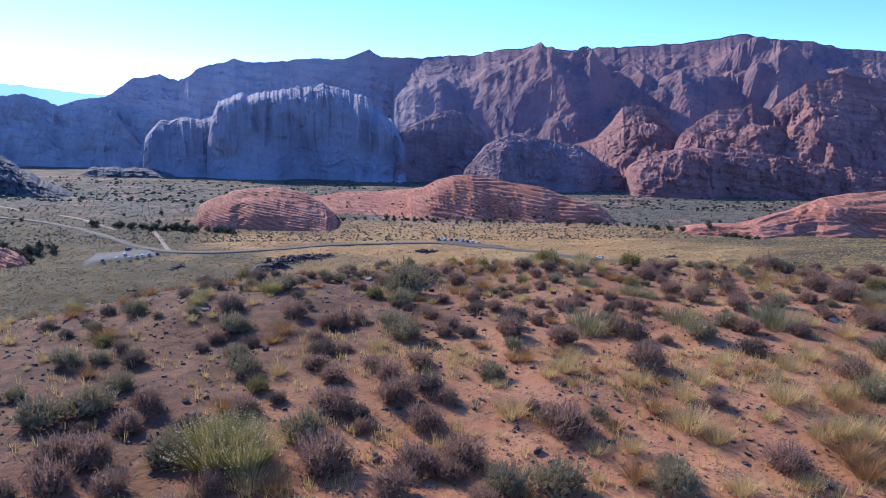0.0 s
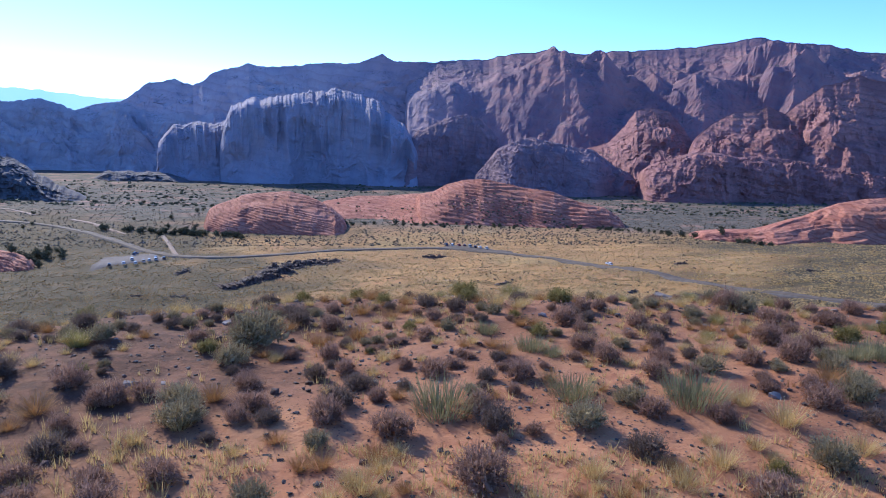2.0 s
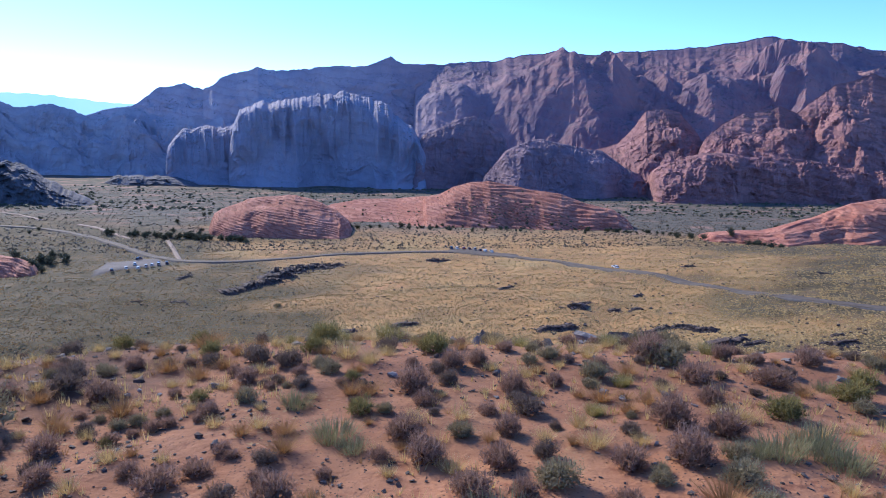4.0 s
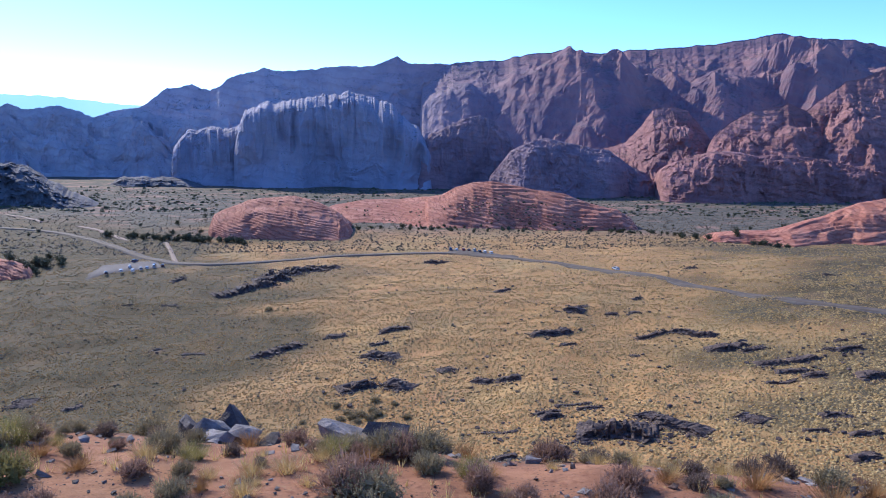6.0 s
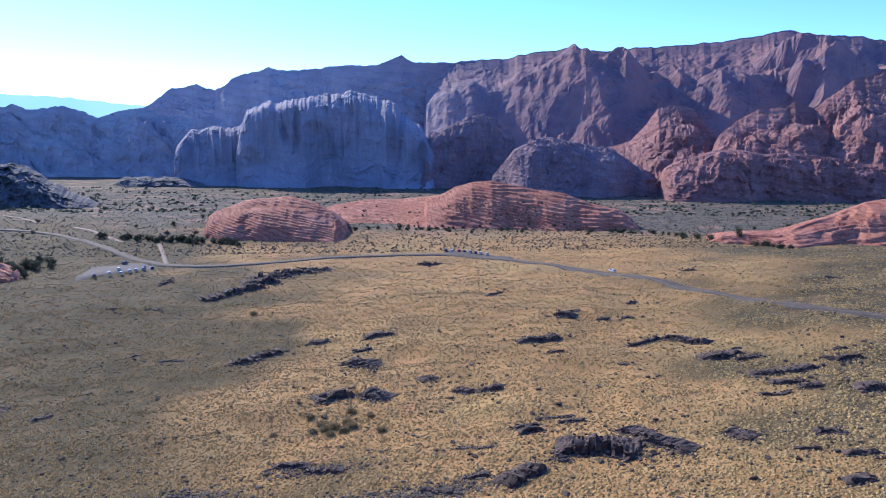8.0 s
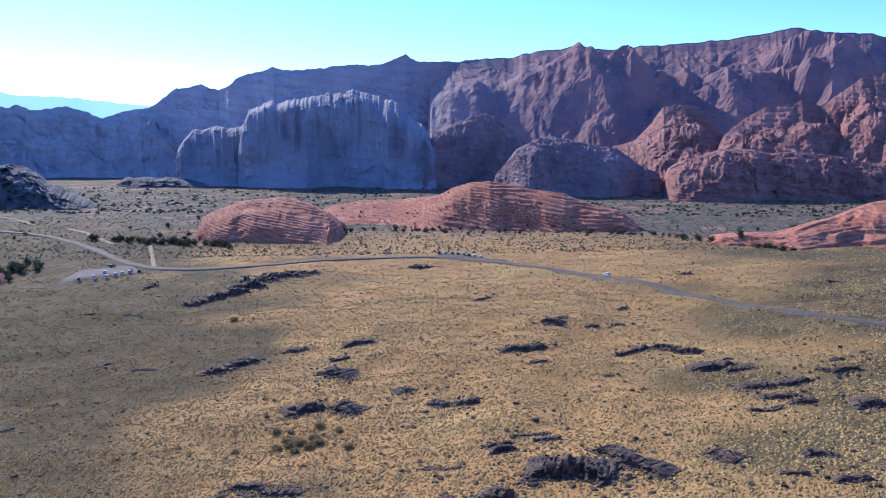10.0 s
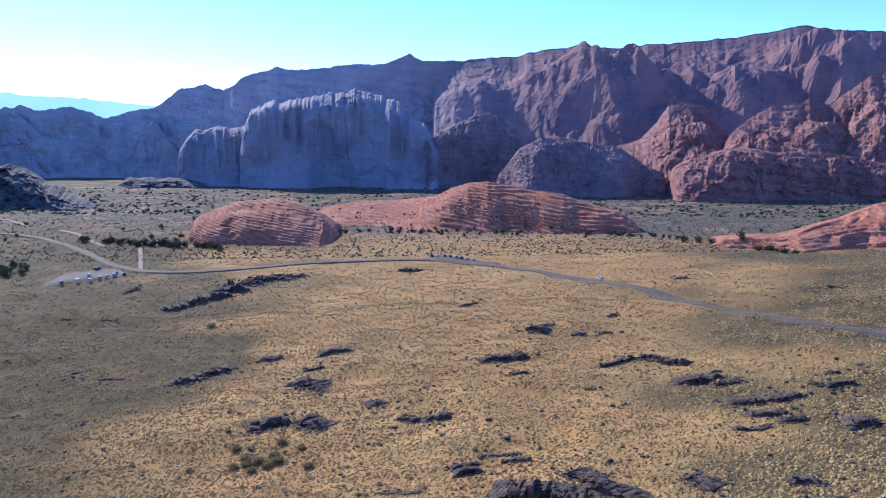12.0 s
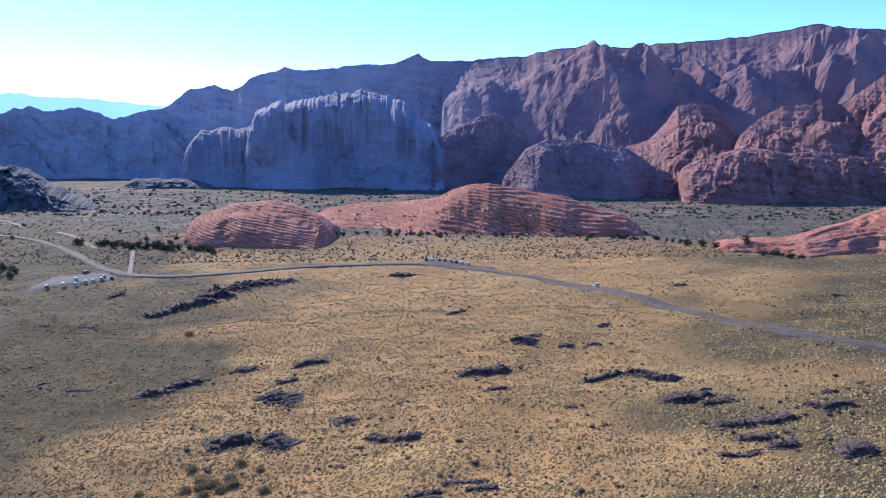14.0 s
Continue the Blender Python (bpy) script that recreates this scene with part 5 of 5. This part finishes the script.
for _ in range(7000):
    x, y = rng.uniform(-18, 27), rng.uniform(3, 33)
    if y > float(rim(np.array([x]))[0]) + 3.0 or len(TAKEN) > 960 or (7.2 < x < 15 and y > 28):
        continue
    key = rng.choices(["blackbrush", "grass", "buckwheat", "sage", "rabbitbrush"], [46, 24, 11, 14, 8])[0]
    if key == "blackbrush" and (rng.random() < (0.75 if x < 3 else 0.3) or len(TAKEN) > 640):
        key = "dusky"
    wide = rng.uniform(0.35, 0.8) if key != "grass" else rng.uniform(0.2, 0.5)
    seen = -9 < x < 17 and y > 11
    room = 0.42 if x < 2 else 0.5 if seen and key == "blackbrush" else 0.4 if key == "grass" else 0.55
    if seen and key != "grass" and rng.random() < 0.1:
        continue
    if crowded(x, y, wide, room):
        continue
    plant(key, x, y, wide)
    TAKEN.append((x, y, wide))

# smaller plants crowding towards the rim
crowd = 0
for _ in range(3000):
    x, y = rng.uniform(-12, 25), rng.uniform(16.5, 29.5)
    if y > float(rim(np.array([x]))[0]) + 2.0 or crowd > 280 or (8 < x < 10 and y > 27.5):
        continue
    key = rng.choices(["grass", "buckwheat", "sage", "dusky", "broom"], [34, 22, 18, 18, 8])[0]
    wide = rng.uniform(0.22, 0.5)
    if crowded(x, y, wide, 0.42):
        continue
    plant(key, x, y, wide)
    TAKEN.append((x, y, wide))
    crowd += 1

# sparser plants over the rest of the hill
for _ in range(190):
    x, y = rng.uniform(-34, 62), rng.uniform(-26, 16)
    if -17 < x < 27 and y > 3:
        continue
    plant(rng.choice(("dusky", "dusky", "grass", "sage", "buckwheat")), x, y, rng.uniform(0.35, 0.8))


def small_tufts(name, label, count, material, tall, seed, region=(-18, 26, 5, 30), bare=0.05):
    """Short dry blades in the gaps between the larger plants."""
    r = random.Random(seed)
    soup = Soup()
    spots = np.array([(r.uniform(*region[:2]), r.uniform(*region[2:])) for _ in range(count)])
    spots = spots[(vnoise(spots[:, 0] / 1.9, spots[:, 1] / 1.7, seed) >= bare) & (spots[:, 1] <= rim(spots[:, 0]))]
    for x, y, z in zip(spots[:, 0].tolist(), spots[:, 1].tolist(), ground_height(spots[:, 0], spots[:, 1]).tolist()):
        k = r.uniform(0.5, 1.2)
        for b in range(9):
            t = r.uniform(0, 6.28)
            o = Vector((math.cos(t), math.sin(t), 0))
            foot = Vector((x, y, z - 0.01)) + o * 0.04 * k
            soup.blade([foot, foot + o * r.uniform(0.02, 0.13) * k + Vector((0, 0, tall * k * r.uniform(0.5, 1)))], 0.007)
    tagged(new(name, soup.mesh(name, material)), label, "dry grass", kind="stuff")


small_tufts("short_dry_grass", "short straw-coloured grass between the shrubs", 5200, STRAW, 0.24, 81)
small_tufts("short_pale_grass", "thick pale straw litter between the shrubs", 3200, STRAW, 0.2, 85, (-3.5, 13, 6, 14.5), -0.15)
small_tufts("short_rusty_grass", "short rusty dead stalks between the shrubs", 1300, RUST, 0.16, 83)


# ---- stones on the sand ----
def stone_mesh(seed):
    r = random.Random(seed)
    bm = block(r, (r.uniform(0.45, 0.6), r.uniform(0.35, 0.5), r.uniform(0.28, 0.42)), seed)
    me = bpy.data.meshes.new("stone")
    bm.to_mesh(me)
    bm.free()
    me.materials.append(STONE_BROWN)
    return me


STONE_BROWN = plain_material("brown_black_stone", (0.060, 0.040, 0.031), (0.17, 0.11, 0.08), 0.15, 0.85, 0.4)
STONE_MESHES = [stone_mesh(k) for k in range(6)]


def stone(x, y, size):
    ob = new("stone", rng.choice(STONE_MESHES))
    ob.matrix_basis = Matrix.Translation((x, y, height(x, y) + size * 0.08)) @ pose(0, 0, 0, rng.uniform(-15, 15), rng.uniform(-15, 15), rng.uniform(0, 360)) @ Matrix.Diagonal((size, size, size, 1))
    tagged(ob, "small dark basalt stone lying on red sand", "stone", "stones on the hilltop")


for x, y, size in STONES_A:
    stone(x, y, size)
for _ in range(240):
    x, y = rng.uniform(-14, 20), rng.uniform(8, 29)
    stone(x, y, rng.choice((0.06, 0.07, 0.08, 0.1, 0.12, 0.16, 0.22)))


def gravel():
    places = []
    for _ in range(9000):
        x, y = rng.uniform(-13, 20), rng.uniform(7, 29)
        if vnoise(x / 2.3, y / 2.1, 33) < -0.35 + 0.035 * max(x, -6):
            continue
        size = 0.02 + 0.07 * rng.random() ** 2
        places.append((x, y, 0, size, 0.7, rng.uniform(0, 3)))
    xy = np.array(places)
    z = ground_height(xy[:, 0], xy[:, 1]) + 0.01
    v, f = blocks_mesh(rng, [(p[0], p[1], h, *p[3:]) for p, h in zip(places, z)])
    tagged(new("gravel", mesh_from("gravel", v, f, BASALT_WORN)), "small dark stones strewn over red sand", "gravel", kind="stuff")


gravel()


def rim_stones():
    """Pale weathered stones lying thick along the rim."""
    r = np.random.default_rng(57)
    x, y = r.uniform(-10, 22, 2600), r.uniform(17, 31, 2600)
    lip = rim(x)
    keep = (y < lip + 2) & (r.random(2600) < 0.15 + 0.85 * np.maximum(0.0, 1 - np.abs(lip - 0.5 - y) / 4)) & (vnoise(x / 1.6, y / 1.4, 58) > -0.1)
    x, y = x[keep], y[keep]
    n = len(x)
    size = 0.04 + 0.20 * r.random(n) ** 3
    places = np.stack([x, y, ground_height(x, y) + size * 0.15, size, r.uniform(0.45, 0.9, n), r.uniform(0, 3.1, n)], 1).tolist()
    v, f = blocks_mesh(rng, places)
    tagged(new("rim_stones", mesh_from("rim_stones", v, f, PALE_BASALT)), "pale weathered stones strewn along the rim", "stones", kind="stuff")


rim_stones()


# ---- boulders on the rim ----
def boulder(name, label, x, y, size, material, seed, rise=0.0):
    r = random.Random(seed)
    bm = bmesh.new()
    for k in range(15):
        way = Vector((r.gauss(0, 1), r.gauss(0, 1), r.gauss(0, 1))).normalized() * r.uniform(0.72, 1.08)
        bm.verts.new((way.x * size[0] * 0.85, way.y * size[1] * 0.85, way.z * size[2] * 0.8))
    bmesh.ops.convex_hull(bm, input=bm.verts[:])
    bmesh.ops.delete(bm, geom=[v for v in bm.verts if not v.link_faces], context="VERTS")
    bmesh.ops.subdivide_edges(bm, edges=bm.edges[:], cuts=3, use_grid_fill=True)
    for v in bm.verts:
        v.co *= 1 + 0.10 * noise.noise(v.co * 2.2 + Vector((seed, 0, 0))) + 0.05 * noise.noise(v.co * 7)
    me = bpy.data.meshes.new(name)
    bm.to_mesh(me)
    bm.free()
    me.materials.append(material)
    ob = new(name, me)
    ob.matrix_basis = pose(x, y, height(x, y) + size[2] * 0.38 + rise, r.uniform(-8, 8), r.uniform(-8, 8), r.uniform(-25, 25))
    return tagged(ob, label, "boulder", "boulders on the rim")


boulder("boulder", "large black angular basalt boulder on the rim", 8.85, 31.2, (0.85, 0.7, 1.1), BASALT, 3, -0.1)
boulder("boulder", "grey weathered basalt boulder at the rim", 8.0, 31.0, (0.6, 0.5, 0.75), BASALT_WORN, 4)
boulder("boulder", "pale lichen-grey basalt slab at the rim", 8.7, 30.3, (0.8, 0.5, 0.55), PALE_BASALT, 5)
boulder("boulder", "pale lichen-grey basalt slab at the rim", 9.6, 30.0, (0.6, 0.45, 0.42), PALE_BASALT, 9)
boulder("boulder", "pale lichen-grey basalt slab at the rim", 9.3, 29.2, (0.45, 0.4, 0.3), PALE_BASALT, 12)
boulder("boulder", "grey weathered basalt ledge at the rim", 12.0, 28.9, (0.9, 0.5, 0.32), PALE_BASALT, 6)
boulder("boulder", "grey weathered basalt ledge at the rim", 12.8, 29.0, (0.7, 0.45, 0.5), BASALT_WORN, 8)
boulder("boulder", "black angular basalt block at the rim", 13.2, 29.3, (0.4, 0.35, 0.38), BASALT, 7)
boulder("boulder", "low grey basalt block in the sand", 10.6, 28.7, (0.4, 0.3, 0.25), BASALT_WORN, 15)
for key, x, y, wide in (("sage", 7.2, 30.7, 0.8), ("dusky", 7.7, 30.1, 0.6), ("sage", 13.9, 28.5, 0.7), ("grass", 8.2, 29.3, 0.6), ("buckwheat", 10.2, 28.6, 0.5), ("blackbrush", 11.2, 28.3, 0.55), ("grass", 13.2, 28.0, 0.6), ("sage", 9.2, 28.4, 0.5), ("buckwheat", 14.5, 28.9, 0.5), ("dusky", 7.0, 29.2, 0.6), ("sage", 9.0, 27.6, 0.8), ("sage", 13.0, 27.5, 0.8), ("sage", 13.7, 27.6, 0.85), ("sage", 12.4, 27.7, 0.6), ("broom", 6.1, 27.6, 0.7), ("broom", 4.4, 27.4, 0.75)):
    plant(key, x, y, wide)


# ---- scrub of the valley floor ----
def scrub(name, label, count, region, sizes, material, seed, tall=0.7, patch=0.0, full=True):
    """Low tufts, each a small uneven cushion of points."""
    r = np.random.default_rng(seed)
    y0, y1 = region
    y = y0 + (y1 - y0) * r.random(count * 2) ** 1.25
    half = 0.80 * (y - 10) * 0.92 + 26
    x = 28 + (r.random(count * 2) * 2 - 1) * half
    keep = vnoise(x / 21, y / 16, seed) + 0.6 * vnoise(x / 6, y / 5, seed + 1) > patch - 0.4
    x, y = x[keep][:count], y[keep][:count]
    n = len(x)
    size = sizes[0] + (sizes[1] - sizes[0]) * r.random(n) ** 2.2
    z = ground_height(x, y)
    k = 5 if full else 4
    a = np.arange(k) * 2 * np.pi / k
    turn = r.random(n)[:, None] * 6.28
    rad = size[:, None] * (0.38 + 0.24 * r.random((n, k)))
    ring = np.stack([x[:, None] + np.cos(a + turn) * rad, y[:, None] + np.sin(a + turn) * rad, np.broadcast_to(z[:, None] - 0.05, (n, k))], -1)
    mid = np.stack([x[:, None] + np.cos(a + turn + 0.5) * rad * 0.8, y[:, None] + np.sin(a + turn + 0.5) * rad * 0.8, z[:, None] + size[:, None] * tall * (0.35 + 0.4 * r.random((n, k)))], -1)
    top = np.stack([x + (r.random(n) - 0.5) * size * 0.5, y + (r.random(n) - 0.5) * size * 0.5, z + size * tall * (0.55 + 0.3 * r.random(n))], -1)[:, None]
    f = []
    for i in range(k):
        j = (i + 1) % k
        f += [(i, j, k + i), (j, k + j, k + i), (k + i, k + j, 2 * k)] if full else [(i, j, k)]
    v = np.concatenate([ring, mid, top] if full else [ring, top], 1)
    f = np.array(f)[None] + (np.arange(n) * v.shape[1])[:, None, None]
    tagged(new(name, mesh_from(name, v.reshape(-1, 3), f.reshape(-1, 3), material)), label, "scrub", kind="stuff")


VALLEY_STRAW = leaf_material("valley_straw", (0.77, 0.575, 0.25), (0.43, 0.31, 0.125), 1.0, 0.0, 0.45)
VALLEY_SCRUB = leaf_material("valley_scrub", (0.22, 0.17, 0.10), (0.11, 0.09, 0.06), 1.0, 0.0, 0.1)
JUNIPER = leaf_material("juniper_green", (0.15, 0.15, 0.08), (0.085, 0.09, 0.05), 1.0, 0.4, 0.1)
scrub("dry_grass", "low golden bunchgrass covering the valley", 150000, (112, 330), (0.58, 1.25), VALLEY_STRAW, 41, 0.42, -1.2, full=False)
scrub("dry_grass", "low golden bunchgrass beyond the road", 40000, (325, 540), (0.7, 1.6), VALLEY_STRAW, 45, 0.4, -1.2, full=False)
scrub("low_scrub", "dark low shrubs dotted over the valley grass", 7000, (112, 560), (0.35, 1.2), VALLEY_SCRUB, 43, 0.6, 0.2)
scrub("far_scrub", "dark sagebrush dotted over the far flats", 30000, (470, 1150), (0.7, 2.6), VALLEY_SCRUB, 47, 0.6, -0.5, full=False)

scrub("far_brush", "dark brush and rocks along the foot of the cliffs", 2600, (760, 1230), (2.0, 6.0), JUNIPER, 49, 0.6, 0.1)


# ---- junipers ----
BARK = plain_material("juniper_bark", (0.14, 0.10, 0.075), (0.09, 0.065, 0.05), 0.3, 0.9, 0.4)


def juniper():
    thing = new("juniper_tree")
    wood, crown = Soup(), Soup()
    wood.tube(bend(rng, (0, 0, -0.3), (0, 0, 1), 1.9, 4, 0, 0.1), 0.16, 0.07, 6)
    tips = []
    for k in range(16):
        way = dome_way(rng)
        way.z = way.z * 0.8 + 0.02
        path = bend(rng, (0, 0, rng.uniform(0.0, 1.1)), way, rng.uniform(0.8, 1.7), 3, -0.02)
        wood.tube(path, 0.06, 0.015, 4)
        tips += path[1:]
    for p in tips:
        for z in range(9):
            crown.leaf(p + Vector((rng.gauss(0, 0.25), rng.gauss(0, 0.25), rng.gauss(0.08, 0.2))), rng.uniform(0.13, 0.28), rng)
    part("trunk", wood.mesh("trunk", BARK), None, thing)
    part("crown", crown.mesh("crown", JUNIPER), None, thing)
    return tagged(thing, "dark green rounded juniper on the valley floor", "tree", "junipers")


TREES = [juniper() for _ in range(4)]
TREE_SPOTS = [(-84, 596, 2.6), (-67, 604, 1.6), (-40, 598, 2.2), (-15, 592, 1.5), (2, 583, 1.4), (-77, 598, 1.8), (-59, 606, 1.3), (-33, 594, 1.6), (20, 572, 1.3), (172, 526, 1.6), (185, 509, 2.2), (201, 470, 1.7), (211, 458, 2.2), (216, 455, 1.5), (180, 520, 1.6), (161, 571, 1.7)]
TREE_SPOTS += [(-245, 548, 2.2), (-213, 523, 2.2), (-195, 528, 2.4), (-178, 524, 2.0), (-168, 520, 2.0), (-162, 516, 1.8), (-202, 526, 2.0), (-237, 433, 2.0), (-244, 446, 2.4), (-250, 440, 2.0), (-230, 530, 1.8)]
for _ in range(34):
    a = rng.random()
    TREE_SPOTS.append((-262 + 110 * a + rng.gauss(0, 4), 548 - 34 * a + rng.gauss(0, 4), rng.uniform(1.3, 2.3)))
for _ in range(16):
    TREE_SPOTS.append((rng.gauss(-252, 9), rng.gauss(428, 10), rng.uniform(1.4, 2.6)))
for _ in range(16):
    a = rng.random()
    TREE_SPOTS.append((160 + 58 * a + rng.gauss(0, 2), 574 - 122 * a + rng.gauss(0, 3), rng.uniform(1.0, 2.0)))
for _ in range(60):
    a = rng.random()
    TREE_SPOTS.append((-30 + 190 * a + rng.gauss(0, 6), 612 - 30 * a + rng.gauss(0, 9), rng.uniform(0.7, 1.4)))
for _ in range(34):
    TREE_SPOTS.append((rng.uniform(-400, -150), rng.uniform(540, 900), rng.uniform(0.9, 1.9)))
for _ in range(22):
    TREE_SPOTS.append((rng.uniform(170, 460), rng.uniform(540, 860), rng.uniform(0.9, 1.9)))
for _ in range(36):
    a = rng.random()
    TREE_SPOTS.append((5 + 85 * a + rng.gauss(0, 8), 610 + rng.gauss(0, 18), rng.uniform(0.25, 0.6)))
for _ in range(26):
    TREE_SPOTS.append((rng.uniform(-110, 20), rng.uniform(600, 720), rng.uniform(0.4, 0.9)))
for i, (x, y, k) in enumerate(TREE_SPOTS):
    m = pose(x, y, surface(x, y) - 0.1, 0, 0, rng.uniform(0, 360))
    scale = Matrix.Diagonal((k, k, k * rng.uniform(0.85, 1.1), 1))
    if i < len(TREES):
        TREES[i].matrix_basis = m @ scale
    else:
        copy_thing(TREES[i % len(TREES)], m).matrix_basis = m @ scale


# ---- olive bushes standing in the valley grass ----
made = random.Random(29)
BUSHES = [(-71, 307, 2.4), (-22, 201, 2.0), (-5, 199, 1.8), (-11, 196, 2.4), (-19, 191, 2.2), (-18, 196, 2.0), (-14, 194, 2.6), (-11, 191, 2.3), (-9, 193, 2.5), (-14, 189, 2.0), (-16, 192, 2.3), (-1, 190, 2.0), (-29, 190, 1.7), (-11, 203, 2.0)]
for x, y, k in BUSHES:
    m = pose(x, y, height(x, y) - 0.05, 0, 0, made.uniform(0, 360))
    ob = copy_thing(made.choice(KINDS["sage"])[0], m)
    ob.matrix_basis = m @ Matrix.Diagonal((k * 1.9, k * 1.9, k * 1.5, 1))
    tagged(ob, "round olive-grey bush standing in the valley grass", "shrub", "bushes in the valley")


# ---- talus and low brush on the red mounds ----
def talus(name, label, spots, sizes, material, seed):
    r = random.Random(seed)
    places = []
    for x, y, spread, count in spots:
        for _ in range(count):
            px, py = x + r.gauss(0, spread), y + r.gauss(0, spread * 0.8)
            size = sizes[0] + (sizes[1] - sizes[0]) * r.random() ** 2
            places.append((px, py, surface(px, py) + size * 0.2, size, r.uniform(0.5, 0.9), r.uniform(0, 3.1)))
    v, f = blocks_mesh(r, places)
    tagged(new(name, mesh_from(name, v, f, material)), label, "stones" if "block" in name else "scrub", kind="stuff")


talus("fallen_blocks", "fallen red sandstone blocks below the mound", ((15, 632, 12, 45), (45, 622, 12, 60), (75, 612, 11, 60), (105, 600, 9, 40)), (0.6, 2.4), RED_ROCK, 91)
talus("talus_brush", "dark low brush on the rocky slope", ((15, 640, 12, 50), (42, 630, 14, 80), (70, 618, 12, 70), (98, 604, 9, 45), (-60, 660, 26, 40)), (0.6, 2.0), JUNIPER, 93)
